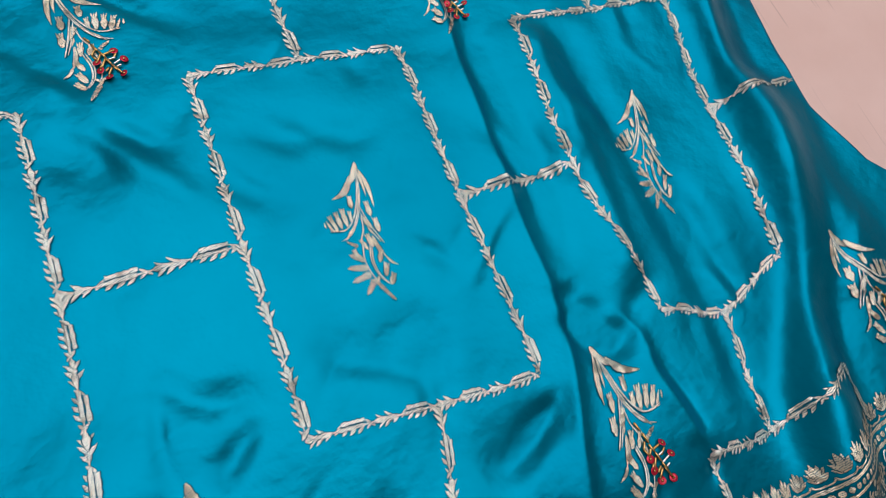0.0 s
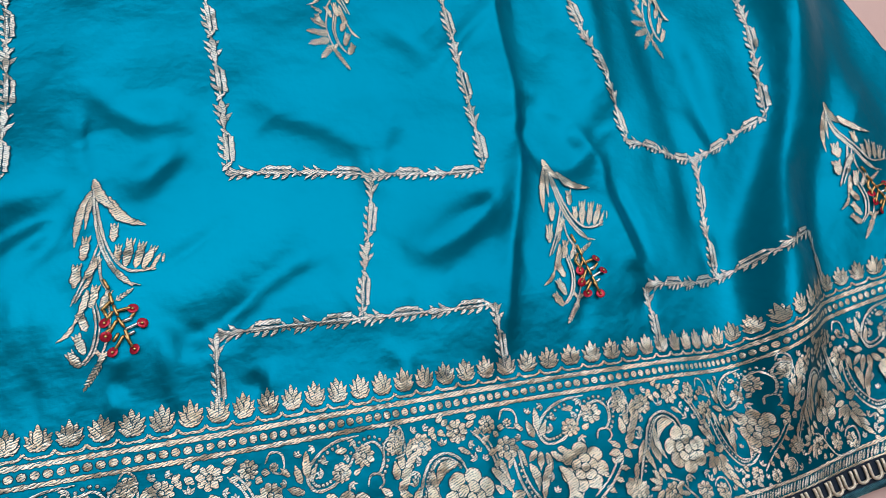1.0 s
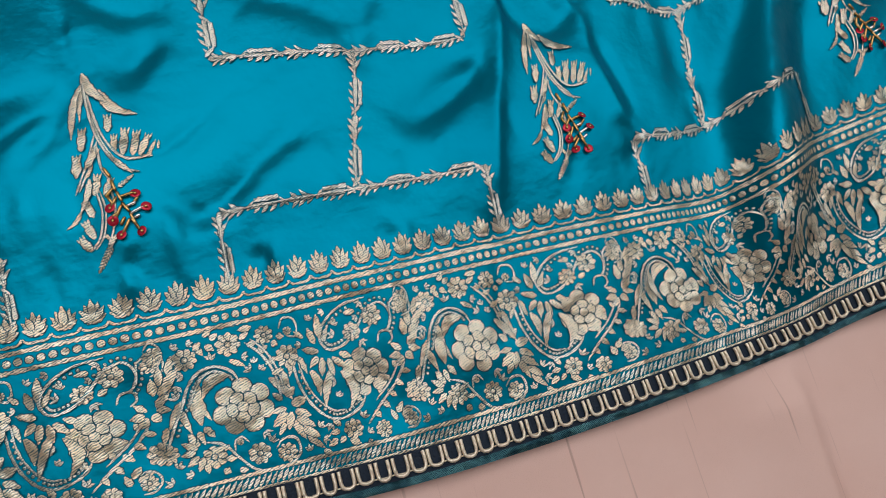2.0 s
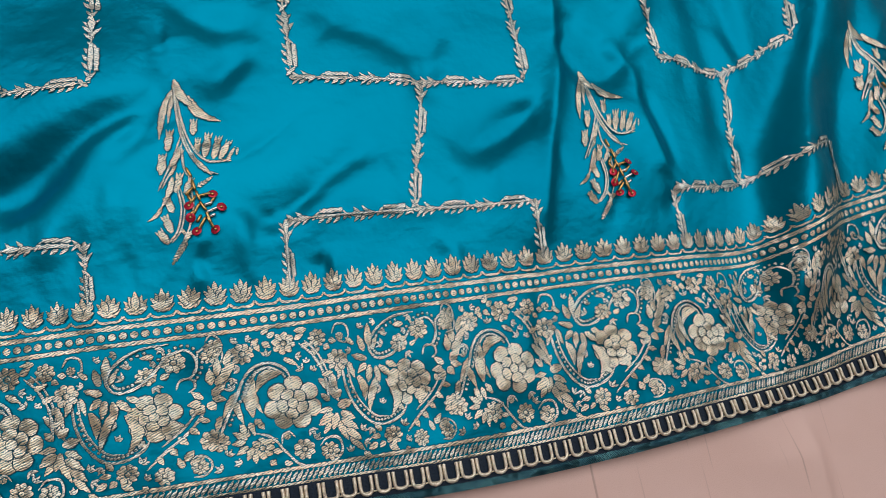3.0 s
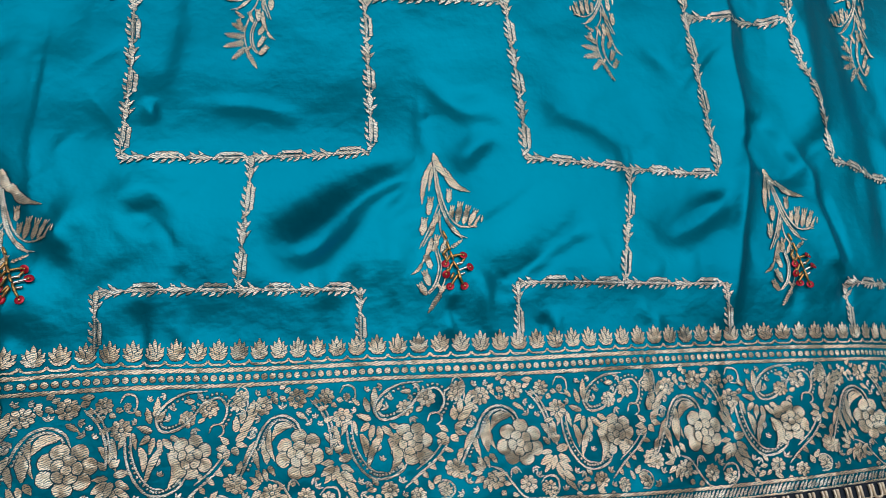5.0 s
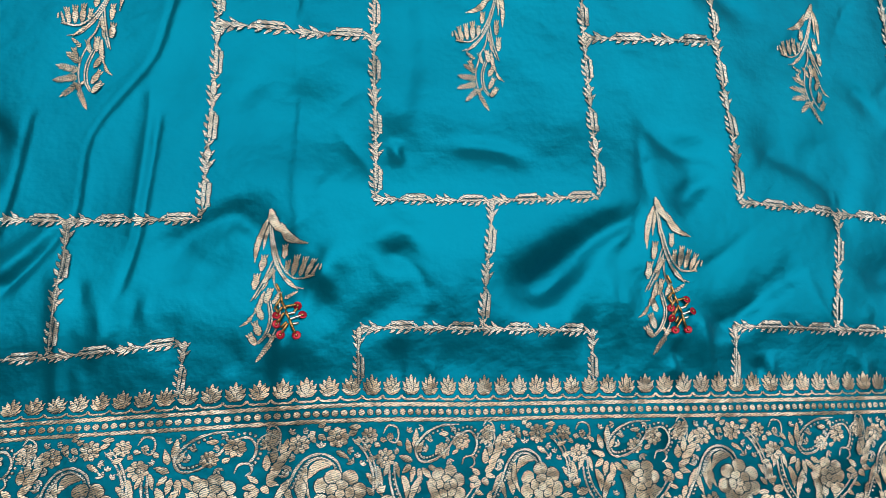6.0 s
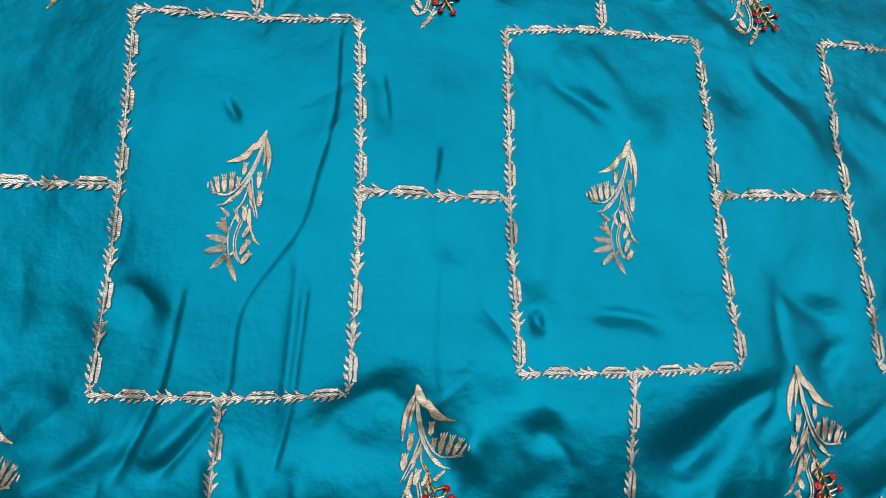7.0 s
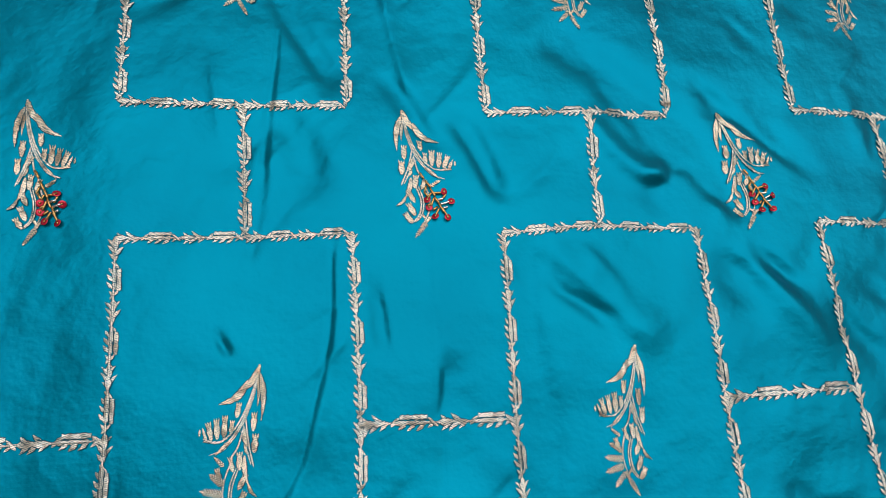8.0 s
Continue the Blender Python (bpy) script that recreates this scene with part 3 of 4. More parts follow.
def flower_spray(u, v, flip, jewelled, n, size=1.0, turn=0.0):
    """A nodding flower spray; the jewelled ones carry bugle beads and red sequins."""
    stem = Motif(n)
    for w, *pts in (
        (1.0, (214, 110), (250, 220), (288, 305), (338, 375), (385, 408), (440, 406), (475, 392)),
        (1.0, (203, 80), (236, 220), (274, 318), (326, 398), (378, 448), (440, 466)),
        (0.9, (212, 120), (246, 232), (284, 322), (334, 396), (386, 442)),
        (0.9, (265, 300), (245, 420), (213, 530)),
        (0.8, (276, 330), (258, 430), (228, 520)),
        (0.9, (275, 350), (300, 440), (335, 490)),
        (0.9, (290, 530), (318, 620), (310, 700), (280, 748)),
        (0.8, (300, 525), (330, 615), (322, 700), (292, 745)),
        (0.9, (330, 500), (362, 600), (355, 690), (335, 740)),
    ):
        stem.stroke([at(*p) for p in pts], w)
    kw = dict(turn=turn, size=size, flip=flip)
    spray = stem.place("flower_spray", ZARI_FINE, saree, u, v, label="jewelled woven flower spray" if jewelled else "woven gold flower spray", **kw)
    upper = [
        ("leaf", 200, 42, 300, 178, 34, -0.1), ("leaf", 262, 120, 408, 232, 34, -0.16), ("leaf", 198, 88, 184, 320, 26, -0.06), ("leaf", 212, 100, 206, 250, 16, -0.04),
        ("bud", 311, 300, 303, 234, 26, 0), ("bud", 338, 380, 333, 316, 22, 0), ("bud", 371, 394, 370, 296, 28, 0), ("bud", 405, 398, 412, 308, 26, 0),
        ("bud", 432, 400, 454, 322, 26, 0), ("leaf", 458, 404, 482, 340, 14, 0), ("leaf", 494, 378, 494, 344, 10, 0), ("leaf", 425, 412, 478, 404, 12, 0.1),
        ("bud", 224, 368, 220, 286, 28, 0), ("bud", 214, 466, 210, 388, 30, 0), ("bud", 246, 436, 274, 366, 26, 0), ("leaf", 334, 400, 412, 470, 14, 0),
    ]
    lower = [
        ("leaf", 262, 476, 236, 606, 22, 0.06), ("leaf", 238, 596, 190, 658, 16, 0.12), ("bud", 283, 540, 288, 466, 28, 0), ("bud", 318, 545, 335, 484, 22, 0),
        ("bud", 286, 624, 252, 564, 26, 0), ("bud", 290, 704, 254, 638, 28, 0), ("bud", 280, 750, 240, 698, 28, 0), ("leaf", 250, 470, 268, 425, 14, 0),
        ("fern", 348, 738, 302, 822, 26, 0), ("fern", 362, 520, 405, 484, 20, 0), ("leaf", 345, 742, 362, 700, 16, 0), ("leaf", 348, 720, 322, 690, 14, 0), ("leaf", 352, 720, 378, 700, 14, 0),
    ]
    pieces = upper + lower
    if not jewelled:
        pieces += [("fern", 356, 600, 424, 556, 34, 0), ("fern", 360, 640, 462, 622, 36, 0), ("fern", 362, 672, 468, 694, 36, 0), ("fern", 356, 705, 425, 768, 32, 0), ("bud", 380, 590, 396, 530, 24, 0)]
    for k, (kind, x0, y0, x1, y1, w, bend) in enumerate(pieces):
        leaf = Motif(n * 50 + k)
        a, c = at(x0, y0), at(x1, y1)
        if kind == "leaf":
            leaf.leaf(*a, *c, w / 9.0, bend)
        elif kind == "bud":
            leaf.bud(*a, *c, w / 9.0)
        else:
            leaf.fern(*a, *c, w / 9.0)
        leaf.place({"leaf": "petal", "bud": "flower_bud", "fern": "leaf_sprig"}[kind], ZARI, spray, u, v, **kw)
    if jewelled:
        jewels(spray, u, v, n, size, turn, flip)
    return spray


def tube(a, b, r, sides=7):
    """Points and faces of a round rod from a to b."""
    a, b = Vector(a), Vector(b)
    q = (b - a).to_track_quat("Z", "Y")
    vs, fs = [], []
    for end, shrink in ((a, 0.55), (a.lerp(b, 0.12), 1), (a.lerp(b, 0.88), 1), (b, 0.55)):
        for k in range(sides):
            t = 2 * math.pi * k / sides
            vs.append(end + q @ Vector((r * shrink * math.cos(t), r * shrink * math.sin(t), 0)))
    for ring in range(3):
        for k in range(sides):
            l = (k + 1) % sides
            fs.append((ring * sides + k, ring * sides + l, (ring + 1) * sides + l, (ring + 1) * sides + k))
    fs += [tuple(range(sides))[::-1], tuple(range(3 * sides, 4 * sides))]
    return vs, fs


def jewels(spray, u, v, n, size, turn, flip):
    rng = random.Random(n)

    def spot(X, Y, lift):
        x, y = at(X + rng.uniform(-4, 4), Y + rng.uniform(-4, 4))
        x, y = x * flip * size, y * size
        c, s = math.cos(turn), math.sin(turn)
        return Vector(drape(u + x * c - y * s, v + x * s + y * c, lift).tolist())

    rods = [(308, 440, 332, 480, BEAD), (338, 490, 362, 535, BEAD), (360, 535, 388, 580, BEAD), (386, 580, 412, 625, BEAD), (410, 622, 436, 672, BEAD),
            (372, 566, 424, 552, BEAD), (352, 598, 368, 560, BEAD), (414, 626, 462, 606, SILVER), (364, 644, 384, 594, BEAD),
            (388, 696, 412, 646, BEAD), (452, 696, 422, 650, BEAD), (398, 600, 432, 588, SILVER), (345, 520, 330, 560, BEAD), (330, 556, 352, 590, BEAD), (376, 620, 352, 640, BEAD), (400, 640, 380, 668, BEAD), (430, 650, 455, 640, SILVER), (418, 600, 440, 566, BEAD)]
    for X0, Y0, X1, Y1, mat in rods:
        vs, fs = tube(spot(X0, Y0, 1.3), spot(X1, Y1, 1.7), 0.0008)
        mesh_of("bugle_bead", vs, fs, mat, spray)
    for X, Y in ((432, 552), (350, 604), (468, 606), (360, 652), (390, 704), (456, 702)):
        centre = spot(X, Y, 1.5)
        tilt = Euler((rng.uniform(-0.5, 0.5), rng.uniform(-0.5, 0.5), 0)).to_matrix()
        vs, fs, sides = [], [], 14
        for r, z in ((0.00045, -0.0001), (0.0012, -0.0004), (0.0024, 0.0002), (0.0024, 0.0004), (0.0011, 0.0), (0.00045, 0.0002)):
            for k in range(sides):
                t = 2 * math.pi * k / sides
                vs.append(centre + tilt @ Vector((r * math.cos(t), r * math.sin(t), z)))
        for ring in range(6):
            for k in range(sides):
                l, nx = (k + 1) % sides, (ring + 1) % 6
                fs.append((ring * sides + k, ring * sides + l, nx * sides + l, nx * sides + k))
        mesh_of("sequin", vs, fs, RED, spray)
        vs, fs = tube(centre + Vector((0, 0, -0.0003)), centre + Vector((0, 0, 0.0011)), 0.0007, 6)
        mesh_of("seed_bead", vs, fs, BEAD, spray)


n = 0
for k in range(-1, 4):
    for v in (154.0, 478.0):
        n += 1
        flower_spray(k * P + 12, v, -1, False, n)
    for v in (4.0, 322.0):
        n += 1
        flower_spray(k * P + 107, v, 1, True, n, turn=-0.1)


# ---- the broad border ----
def line_part(name, v, w, lift=0.3, mat=ZARI, u0=-296.0, u1=965.0):
    m = Motif(int(-v))
    m.stroke([(u0, v), (u1, v)], w, lift, taper=False)
    return m.place(name, mat, saree, label="woven gold line of the border")


def ribbon(name, v0, v1, lift, mat, label, crown=0.4):
    us = np.arange(-300.0, 975.0, 1.7)
    vs = np.linspace(v0, v1, max(7, int(abs(v1 - v0) / 1.7)))
    U, V = np.meshgrid(us, vs)
    prof = np.sin(np.linspace(0, math.pi, len(vs)))[:, None] * crown + lift
    p = drape(U, V, prof)
    idx = np.arange(U.size).reshape(U.shape)
    faces = np.stack([idx[:-1, :-1], idx[1:, :-1], idx[1:, 1:], idx[:-1, 1:]], -1).reshape(-1, 4)
    return tagged(mesh_of(name, p.reshape(-1, 3), faces.tolist(), mat, saree), label)


ribbon("border_ground", -111.5, -199.5, 0.1, GROUND, "deep teal ground of the brocade border", 0.0)
top_line = line_part("border_line", -113.2, 2.2)
low_line = line_part("border_line", -121.5, 2.0)
base_line = line_part("border_line", -192.0, 1.8)
line_part("border_line", -199.0, 1.2)
u = -292.0
while u < 955:
    n += 1
    m = Motif(n)
    m.disc(0, 4.6, 2.3, 3.3).leaf(0, 3.5, 0, 12.4, 2.9).leaf(-0.6, 4.0, -2.8, 10.6, 2.3).leaf(0.6, 4.0, 2.8, 10.6, 2.3).leaf(-0.8, 3.2, -4.9, 8.4, 2.4).leaf(0.8, 3.2, 4.9, 8.4, 2.4)
    m.leaf(-0.8, 2.6, -5.0, 5.0, 2.2).leaf(0.8, 2.6, 5.0, 5.0, 2.2).leaf(-0.8, 2.2, -3.4, 2.6, 1.7).leaf(0.8, 2.2, 3.4, 2.6, 1.7)
    m.place("palmette", ZARI, top_line, u, -109.4)
    m = Motif(n)
    m.stroke([(-5.6, 1.8), (-4.5, 0.2), (-2, -0.5), (0, -0.3), (2, -0.5), (4.5, 0.2), (5.6, 1.8)], 1.1, taper=False)
    m.place("festoon", ZARI, top_line, u, -110.0)
    u += 11.2
u = -294.0
while u < 958:
    n += 1
    Motif(n).disc(0, 0, 1.75, n=8).place("dot", ZARI, low_line, u, -117.4)
    u += 4.6

ROSES = [(0.9, -39.1, 12.6), (60.5, -36.8, 11.1)]
DAISIES_HIGH = [(-19.0, -11.8, 5.0), (0.0, -9.0, 5.3), (24.9, -21.0, 5.3), (-30.9, -7.0, 4.0), (16.4, -8.6, 4.3), (58.5, -17.1, 4.3), (70.0, -11.8, 5.0), (85.4, -10.5, 3.8), (82.5, -51.6, 5.0)]
DAISIES_LOW = [(47.8, -61.6, 4.5), (62.3, -65.0, 4.0), (3.4, -62.1, 4.8), (15.3, -64.7, 4.3), (-15.0, -58.7, 5.0), (-32.8, -53.0, 4.5), (76.6, -63.2, 3.5), (27.7, -9.4, 2.0), (-3.6, -54.7, 1.5)]
ARCH_LEAVES = [(-2.6, -22.9, -14.8, -31.0, 5.7, -0.22), (-15.6, -24.5, -13.1, -41.9, 3.6, -0.1), (-18.2, -30.1, -17.4, -43.3, 5.7, 0.0), (-23.3, -30.3, -30.1, -41.7, 3.8, 0.0), (-25.0, -33.7, -21.7, -45.7, 3.6, 0), (-22.5, -45.8, -21.7, -51.3, 2.9, 0), (-0.8, -16.4, 5.4, -20.5, 2.9, 0), (-31.0, -40.6, -33.6, -48.6, 3.1, 0), (-16.5, -44.3, -13.2, -49.7, 3.3, 0), (-19.1, -45.6, -17.5, -52.2, 2.9, 0)]
CREST_LEAVES = [(-11.4, -5.2, -14.8, -8.5, 3.1, 0), (-9.7, -3.1, -6.2, -0.9, 2.9, 0), (-7.0, -5.1, -3.6, -2.9, 3.3, 0), (-9.6, -7.2, -6.1, -10.3, 3.3, 0), (-13.1, -7.4, -11.3, -11.5, 2.9, 0), (5.4, -7.8, 9.9, -5.6, 3.1, 0), (8.1, -11.9, 12.7, -10.8, 2.9, 0), (11.8, -16.0, 17.3, -13.8, 3.1, 0), (14.6, -22.3, 20.2, -20.0, 3.1, 0), (16.5, -27.6, 22.1, -26.4, 2.9, 0), (17.4, -34.0, 22.1, -32.8, 2.9, 0), (19.2, -12.7, 22.0, -14.7, 3.3, 0), (22.0, -10.5, 25.8, -11.5, 2.9, 0), (11.7, -3.5, 5.3, -3.7, 3.1, 0)]
LILY_LEAVES = [(18.3, -40.5, 14.6, -36.3, 3.3, 0), (20.2, -39.3, 24.9, -35.9, 4.3, 0), (22.0, -43.6, 29.6, -42.2, 4.8, 0), (19.2, -44.8, 11.8, -45.2, 3.3, 0), (19.2, -47.0, 11.7, -51.8, 4.8, 0), (21.1, -46.9, 18.2, -54.7, 4.3, 0), (23.0, -46.8, 29.6, -50.8, 4.3, 0), (22.9, -50.1, 30.5, -56.2, 4.1, 0), (21.0, -50.2, 24.8, -60.9, 4.1, 0), (24.8, -55.4, 31.4, -61.5, 4.1, 0), (25.7, -59.7, 32.3, -66.9, 3.3, 0), (17.3, -51.5, 13.5, -56.1, 3.3, 0)]
CUP_LEAVES = [(14.6, -28.7, 23.0, -41.4, 4.1, 0.05), (20.2, -25.3, 23.0, -36.0, 3.3, 0), (34.4, -30.2, 36.3, -43.0, 4.3, 0.1), (45.0, -31.0, 37.2, -49.4, 4.1, -0.05), (48.9, -34.0, 48.8, -52.0, 5.7, 0.25), (50.8, -45.5, 56.6, -50.6, 2.9, 0), (26.8, -24.1, 24.0, -30.6, 2.9, 0), (30.6, -22.9, 32.5, -31.4, 2.9, 0)]
LOTUS_LEAVES = [(40.2, -22.7, 32.5, -19.7, 3.6, 0), (39.2, -18.5, 37.3, -10.3, 3.8, 0), (42.1, -16.4, 43.0, -5.0, 4.1, 0), (43.1, -18.4, 46.9, -12.1, 3.3, 0), (39.2, -24.8, 34.4, -29.2, 3.6, 0), (41.2, -25.8, 39.2, -34.3, 3.6, 0), (44.1, -26.8, 45.0, -35.2, 3.6, 0), (46.0, -26.7, 51.8, -32.9, 3.6, 0), (49.9, -25.6, 55.7, -28.6, 3.3, 0), (62.3, -7.8, 56.6, -7.9, 3.1, 0), (34.4, -14.5, 30.5, -10.4, 2.6, 0), (64.3, -19.0, 68.1, -16.9, 2.9, 0)]
FEATHER_LEAVES = [(84.4, -30.0, 91.2, -23.7, 4.3, 0), (86.4, -24.8, 94.1, -18.6, 4.1, 0), (89.3, -20.7, 96.0, -14.5, 3.8, 0), (84.4, -24.8, 84.4, -16.6, 4.1, 0), (87.3, -20.7, 88.3, -12.5, 3.8, 0), (91.2, -16.6, 94.1, -8.4, 3.6, 0), (80.6, -31.1, 75.8, -27.0, 3.3, 0), (79.6, -33.1, 73.8, -33.3, 4.1, 0), (80.6, -34.1, 76.7, -38.4, 4.3, 0), (82.5, -33.1, 85.4, -37.1, 4.3, 0), (84.4, -31.0, 90.2, -32.9, 3.6, 0)]
STEM_LEAVES = [(77.7, -40.4, 82.5, -42.3, 3.1, 0), (73.8, -44.7, 77.6, -47.7, 3.1, 0), (69.0, -48.0, 72.8, -52.0, 3.1, 0), (65.2, -52.3, 68.1, -56.3, 3.1, 0), (60.4, -55.6, 62.3, -59.7, 2.9, 0), (76.7, -38.4, 74.8, -35.3, 2.9, 0), (71.0, -43.7, 69.1, -40.7, 2.9, 0), (66.2, -48.1, 64.3, -46.0, 2.9, 0)]
FOOT_LEAVES = [(42.0, -58.7, 39.1, -54.6, 3.1, 0), (41.0, -60.9, 36.2, -61.2, 3.1, 0), (43.0, -64.0, 40.0, -66.4, 3.1, 0), (44.9, -66.0, 49.7, -68.9, 3.3, 0), (39.1, -64.3, 34.3, -66.7, 3.1, 0), (70.9, -59.3, 74.7, -55.0, 3.3, 0), (72.8, -61.3, 78.6, -59.0, 3.1, 0), (69.9, -62.5, 68.1, -57.4, 3.3, 0), (55.5, -68.5, 52.6, -70.8, 2.9, 0), (31.4, -68.0, 35.2, -69.9, 2.9, 0), (-6.3, -67.1, -2.8, -68.0, 3.3, 0), (-12.4, -65.2, -9.8, -67.3, 3.3, 0)]
SUN_LEAVES = [(-20.9, -53.5, -26.8, -49.3, 3.3, 0), (-21.8, -54.6, -27.7, -54.9, 3.3, 0), (-20.9, -56.8, -26.1, -60.4, 3.3, 0), (-19.2, -57.8, -21.9, -63.5, 3.1, 0), (-20.0, -52.3, -23.4, -45.8, 3.1, 0), (-18.4, -58.9, -18.4, -65.6, 2.9, 0), (-11.5, -56.3, -8.0, -55.0, 2.9, 0), (-10.7, -60.7, -6.3, -61.6, 2.9, 0)]
SCROLLS_HIGH = [
    (1.63, (1.8, -28.1), (-0.8, -21.8), (-7.8, -17.7), (-14.7, -19.1), (-19.9, -24.7), (-23.3, -32.5), (-27.6, -40.5), (-31.9, -49.6)),
    (1.26, (-1.7, -23.9), (-7.8, -19.9), (-13.0, -21.2), (-17.3, -26.8), (-21.6, -34.7)),
    (1.63, (26.8, -24.1), (27.7, -35.8), (31.5, -46.4), (39.1, -54.6), (46.9, -55.3), (54.6, -51.7), (58.5, -46.3)),
    (1.26, (29.6, -23.0), (30.6, -34.6), (34.4, -44.1), (41.1, -51.3), (46.9, -52.1)),
    (1.63, (69.0, -2.6), (56.5, -3.8), (46.9, -9.1), (42.1, -16.4), (45.0, -22.6), (52.8, -22.4), (60.5, -17.1), (68.1, -8.7), (75.7, -6.6), (79.6, -12.6), (76.7, -19.8), (71.9, -20.9)),
]
SCROLLS_LOW = [
    (1.26, (23.9, -7.4), (26.7, -3.2), (31.4, -4.2), (32.4, -9.3), (30.6, -12.5), (26.7, -11.5)),
    (1.26, (79.6, -14.7), (80.5, -8.5), (85.4, -5.4), (90.2, -8.4), (89.3, -14.5), (84.4, -15.6)),
    (1.51, (-17.5, -51.0), (-10.6, -54.0), (-5.4, -61.5), (0.7, -68.9), (7.9, -70.7), (15.3, -70.2), (21.0, -65.5), (20.1, -59.0), (14.5, -58.2), (10.7, -61.7)),
    (1.26, (-6.3, -58.2), (-5.4, -53.7), (-2.7, -52.5), (-0.1, -55.7)),
    (1.26, (72.8, -61.3), (74.7, -58.1), (79.5, -59.0), (81.5, -63.0), (78.5, -67.3), (73.7, -67.5)),
    (1.26, (70.0, -25.1), (71.9, -20.9), (76.7, -20.9), (77.7, -24.9), (74.8, -27.1)),
    (1.13, (-34.2, -3.9), (-31.7, -0.7), (-28.4, -2.7), (-27.5, -7.9), (-30.0, -12.2)),
]
VINES = [
    (1.51, (7.2, -9.9), (12.7, -16.0), (17.4, -26.5), (18.3, -39.4)),
    (1.26, (9.9, -8.7), (15.5, -15.9), (19.3, -26.4), (20.2, -37.2)),
    (1.51, (80.6, -37.2), (73.8, -45.7), (64.2, -53.4), (55.5, -61.1)),
    (1.26, (78.6, -35.2), (71.9, -43.7), (62.3, -51.4)),
]


BED = -121.5
far_leaves, bead_dots = Motif(77), Motif(78)
for rep in range(-5, 6):
    u0 = 385.3 + 118.0 * rep
    if u0 - 15 < -280 or u0 + 85 > 985:
        continue
    for x, y, r in ROSES:
        n += 1
        Motif(n).rose(0, 0, 1.06 * r, 0.3 * n).place("rose", ZARI, base_line, u0 + x, BED + y)
    for x, y, r in DAISIES_HIGH + DAISIES_LOW:
        n += 1
        Motif(n).daisy(0, 0, 1.06 * r, 8 + n % 2, n).place("daisy", ZARI, base_line, u0 + x, BED + y)
    near = 140 < u0 < 700
    for spray in (ARCH_LEAVES, CREST_LEAVES, LILY_LEAVES, CUP_LEAVES, LOTUS_LEAVES, FEATHER_LEAVES, STEM_LEAVES, FOOT_LEAVES, SUN_LEAVES):
        for x0, y0, x1, y1, w, bend in spray:
            n += 1
            m = Motif(n) if near else far_leaves
            shift = 0 if near else u0
            m.leaf(shift + x0, y0, shift + x1, y1, 0.88 * w, bend)
            if near:
                m.place("leaf", ZARI, base_line, u0, BED)
    for kind, lines in (("scroll", SCROLLS_HIGH + SCROLLS_LOW), ("vine", VINES)):
        for w, *pts in lines:
            n += 1
            Motif(n).stroke(pts, 0.8 * w).place(kind, ZARI_FINE, base_line, u0, BED)
            if w > 1.6 and kind == "scroll":
                q = np.array(pts)
                line = hermite(np.linspace(0, 1, len(q)), q, np.linspace(0.08, 0.92, 3 * len(q)))
                d = np.gradient(line, axis=0)
                d /= np.hypot(*d.T)[:, None]
                for (x, y), (dx, dy) in zip(line, d):
                    bead_dots.disc(u0 + x - 2.2 * dy, y + 2.2 * dx, 0.75, lift=0.3, n=6)

# three-leaved sprigs in the gaps between the larger pieces
taken = [(x, y, 1.06 * r) for x, y, r in ROSES + DAISIES_HIGH + DAISIES_LOW]
for spray in (ARCH_LEAVES, CREST_LEAVES, LILY_LEAVES, CUP_LEAVES, LOTUS_LEAVES, FEATHER_LEAVES, STEM_LEAVES, FOOT_LEAVES, SUN_LEAVES):
    for x0, y0, x1, y1, w, bend in spray:
        taken += [(x0 + (x1 - x0) * t, y0 + (y1 - y0) * t, 0.4 * w) for t in (0.15, 0.5, 0.85)]
for w, *pts in SCROLLS_HIGH + SCROLLS_LOW + VINES:
    taken += [(x, y, 1.5) for x, y in hermite(np.linspace(0, 1, len(pts)), np.array(pts), np.linspace(0, 1, 24))]
rng = random.Random(31)
gaps = []
for _ in range(2600):
    x, y = rng.uniform(-34, 84), rng.uniform(-66, -4)
    if all(((x - a + 59) % 118 - 59) ** 2 + (y - c) ** 2 > (r + 1.9) ** 2 for a, c, r in taken):
        taken.append((x, y, 2.3))
        gaps.append((x, y, rng.uniform(0, 6.28), rng.uniform(2.0, 3.2)))
for rep in range(-5, 6):
    for x, y, a, size in gaps:
        x += 385.3 + 118.0 * rep
        if -280 < x < 965:
            for turn in (0.0, 1.0, -1.0):
                bead_dots.leaf(x - 0.8 * math.cos(a), y - 0.8 * math.sin(a), x + size * math.cos(a + turn), y + size * math.sin(a + turn), 1.5)
tagged(far_leaves.place("far_leaves", ZARI, base_line, 0, BED), kind="stuff")
tagged(bead_dots.place("woven_sprigs_and_dots", ZARI_FINE, base_line, 0, BED), kind="stuff")
# slanted stitches between the two lower lines, past counting
stitches = Motif(9)
u = -292.0
while u < 960:
    stitches.leaf(u, -198.0, u + 3.6, -193.3, 1.5)
    u += 2.5
tagged(stitches.place("slanted_stitches", ZARI_FINE, base_line), kind="stuff")


# ---- loop trim on a navy ribbon, and the braided edge ----
trim = ribbon("ribbon", -198.7, -211.2, 0.3, NAVY, "navy ribbon under the gold loops")
braid = ribbon("braided_edge", -210.9, -214.6, 0.5, BRAID, "dark teal braided edge")


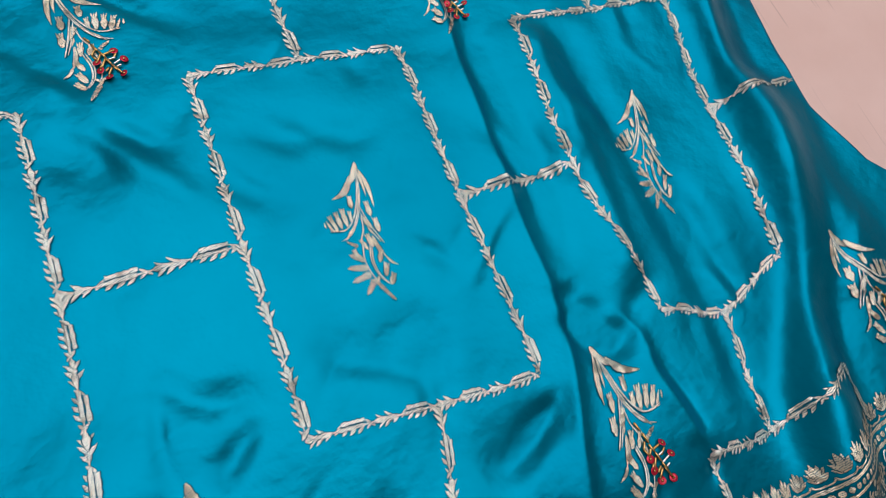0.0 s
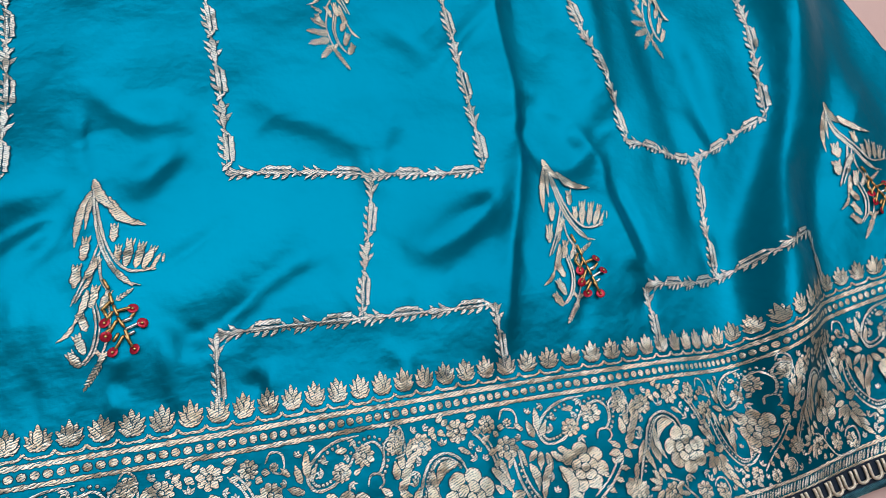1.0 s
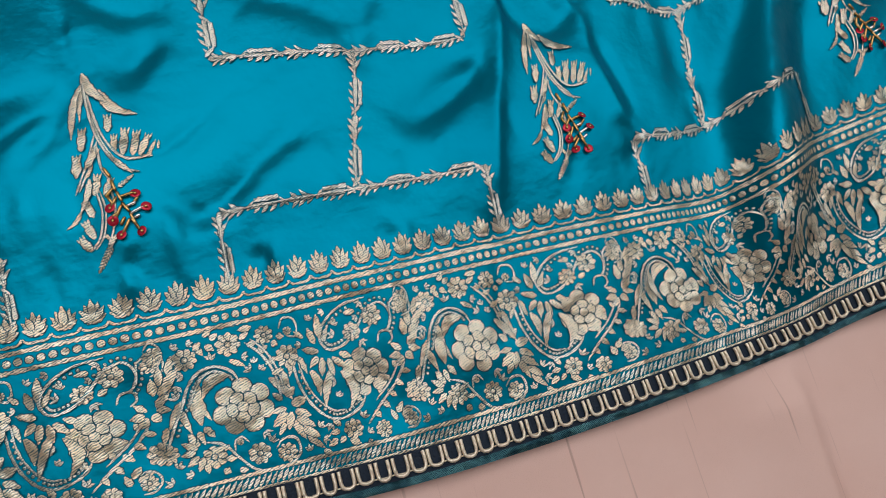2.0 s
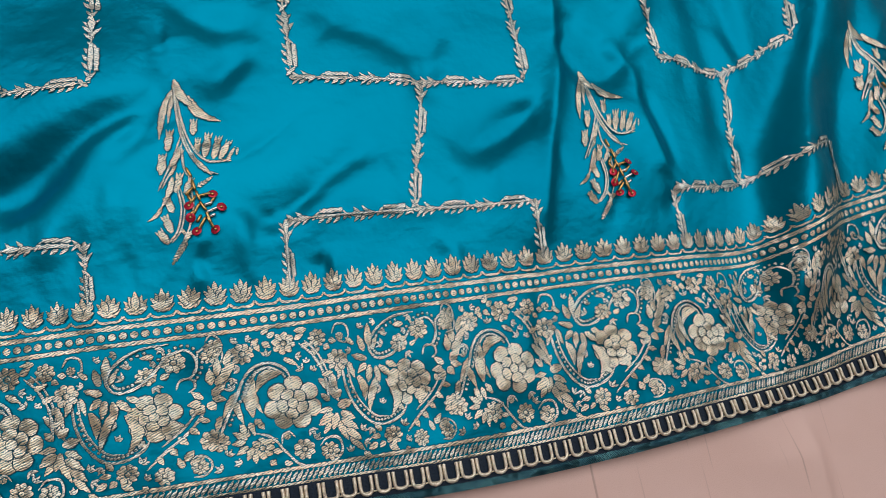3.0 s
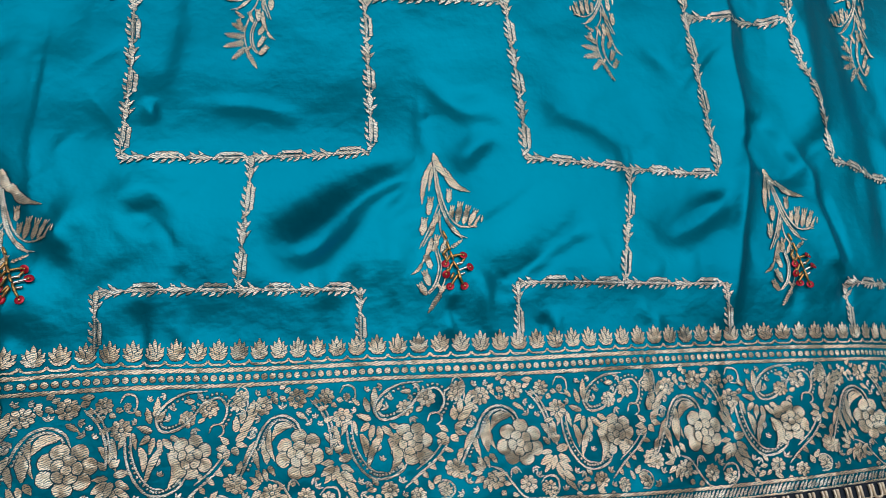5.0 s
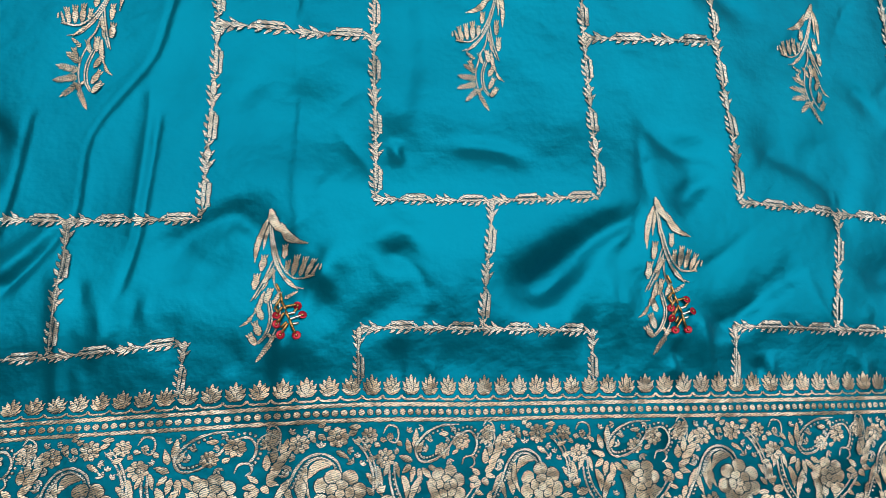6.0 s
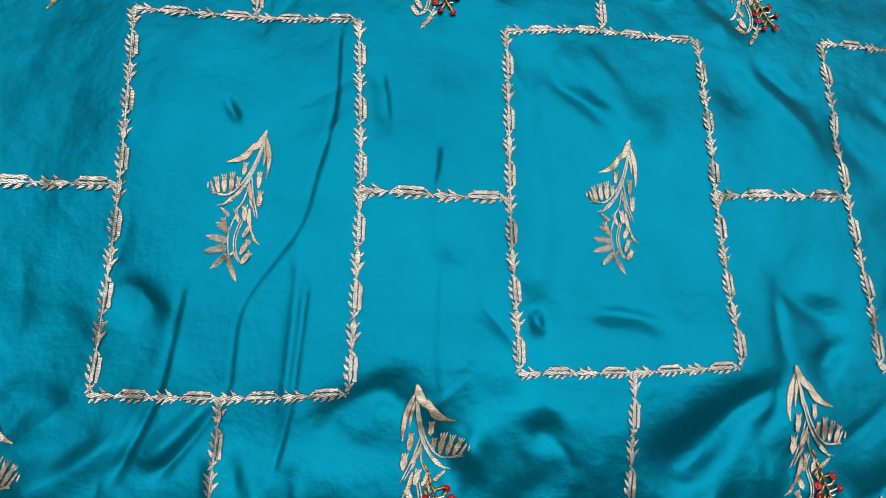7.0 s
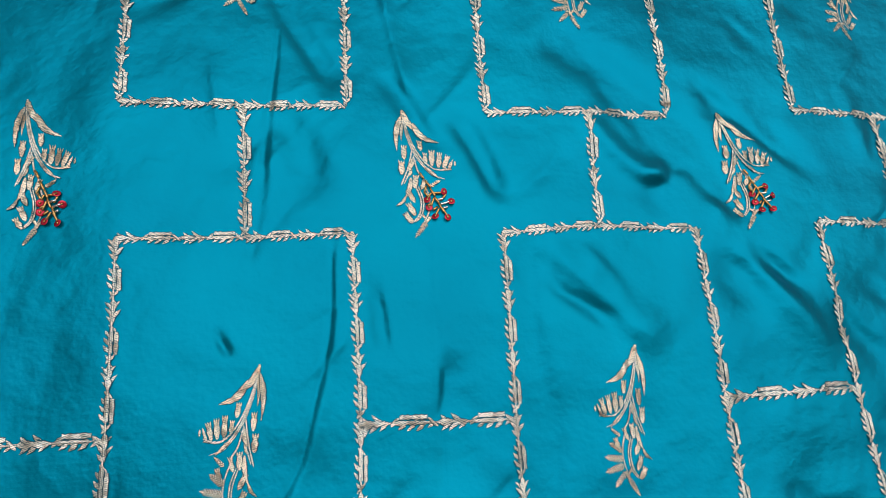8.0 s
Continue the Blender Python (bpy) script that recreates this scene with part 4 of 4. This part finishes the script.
def cord(path, r, sides=6):
    p = [Vector(q) for q in path]
    vs, fs = [], []
    for k, c in enumerate(p):
        d = (p[min(k + 1, len(p) - 1)] - p[max(k - 1, 0)]).normalized()
        q = d.to_track_quat("Z", "Y")
        for s in range(sides):
            t = 2 * math.pi * s / sides
            vs.append(c + q @ Vector((r * math.cos(t), r * math.sin(t), 0)))
    for k in range(len(p) - 1):
        for s in range(sides):
            l = (s + 1) % sides
            fs.append((k * sides + s, k * sides + l, (k + 1) * sides + l, (k + 1) * sides + s))
    return vs, fs


rng = random.Random(4)
u = -294.0
while u < 965:
    near, far = warp(np.array([u - 2.0, u + 2.0]), np.array([-203.0, -203.0]))[0]
    tight = 4.0 / (far - near)
    w, low = (2.85 + rng.uniform(-0.25, 0.25)) * tight, -209.0 + rng.uniform(-0.4, 0.4)
    path = [(u - w, -200.6, 1.4)] + [(u - w - 0.1, v, 1.8) for v in (-202, -204, -206)]
    path += [(u - w * math.cos(t), -207 + (low + 207) * math.sin(t), 1.8) for t in (0.4, 0.9, 1.57, 2.2, 2.75)]
    path += [(u + w + 0.1, v, 1.8) for v in (-206, -204, -202)] + [(u + w, -200.6, 1.4)]
    q = np.array(path)
    vs, fs = cord(drape(q[:, 0], q[:, 1], q[:, 2]).tolist(), 0.00092)
    mesh_of("gold_loop", vs, fs, CORD, trim)
    q = np.array([(u - w, -208.0, 1.3), (u, -208.4, 1.0), (u + w + 2 * tight, -208.0, 1.3)])
    vs, fs = cord(drape(q[:, 0], q[:, 1], q[:, 2]).tolist(), 0.0004, 5)
    mesh_of("stitch", vs, fs, CORD, trim)
    u += 8.3 * tight

# ---- the pink sheet beneath ----
xs = np.unique(np.r_[np.linspace(-1.3, 0.25, 40), np.linspace(0.25, 1.0, 300), np.linspace(1.0, 1.9, 40)])
ys = np.unique(np.r_[np.linspace(-1.3, -0.4, 40), np.linspace(-0.4, 0.4, 320), np.linspace(0.4, 1.4, 40)])
SX, SY = np.meshgrid(xs, ys)
d = SX - (0.649 + 0.02 * (SY + 0.22))
ridge = np.where(d < 0, np.exp(-((d / 0.03) ** 2)), np.exp(-((d / 0.011) ** 2))) * 0.011 * np.clip((-SY - 0.206) / 0.03, 0, 1)
SZ = ridge + 0.0006 * np.sin(SX * 37 + np.sin(SY * 21)) + 0.0004 * np.sin(SY * 53 + SX * 20) - 0.0006
idx = np.arange(SX.size).reshape(SX.shape)
faces = np.stack([idx[:-1, :-1], idx[:-1, 1:], idx[1:, 1:], idx[1:, :-1]], -1).reshape(-1, 4)
sheet = mesh_of("bed_sheet", np.stack([SX, SY, SZ - 0.002], -1).reshape(-1, 3), faces.tolist(), SHEET)
tagged(sheet, "pale pink cotton sheet with faint slubs and a pressed fold", "sheet")
for x, y, r in ((0.7955, 0.172, 0.0007), (0.789, 0.178, 0.0005)):
    bm = bmesh.new()
    bmesh.ops.create_icosphere(bm, subdivisions=2, radius=r)
    for vert in bm.verts:
        vert.co = (vert.co.x * 1.5 + x, vert.co.y * 0.8 + y, vert.co.z * 0.5 - 0.0016)
    me = bpy.data.meshes.new("lint")
    bm.to_mesh(me)
    bm.free()
    me.materials.append(SPECK)
    tagged(new("lint", me), "tiny dark speck of lint on the pink sheet", "lint", "specks on the sheet")
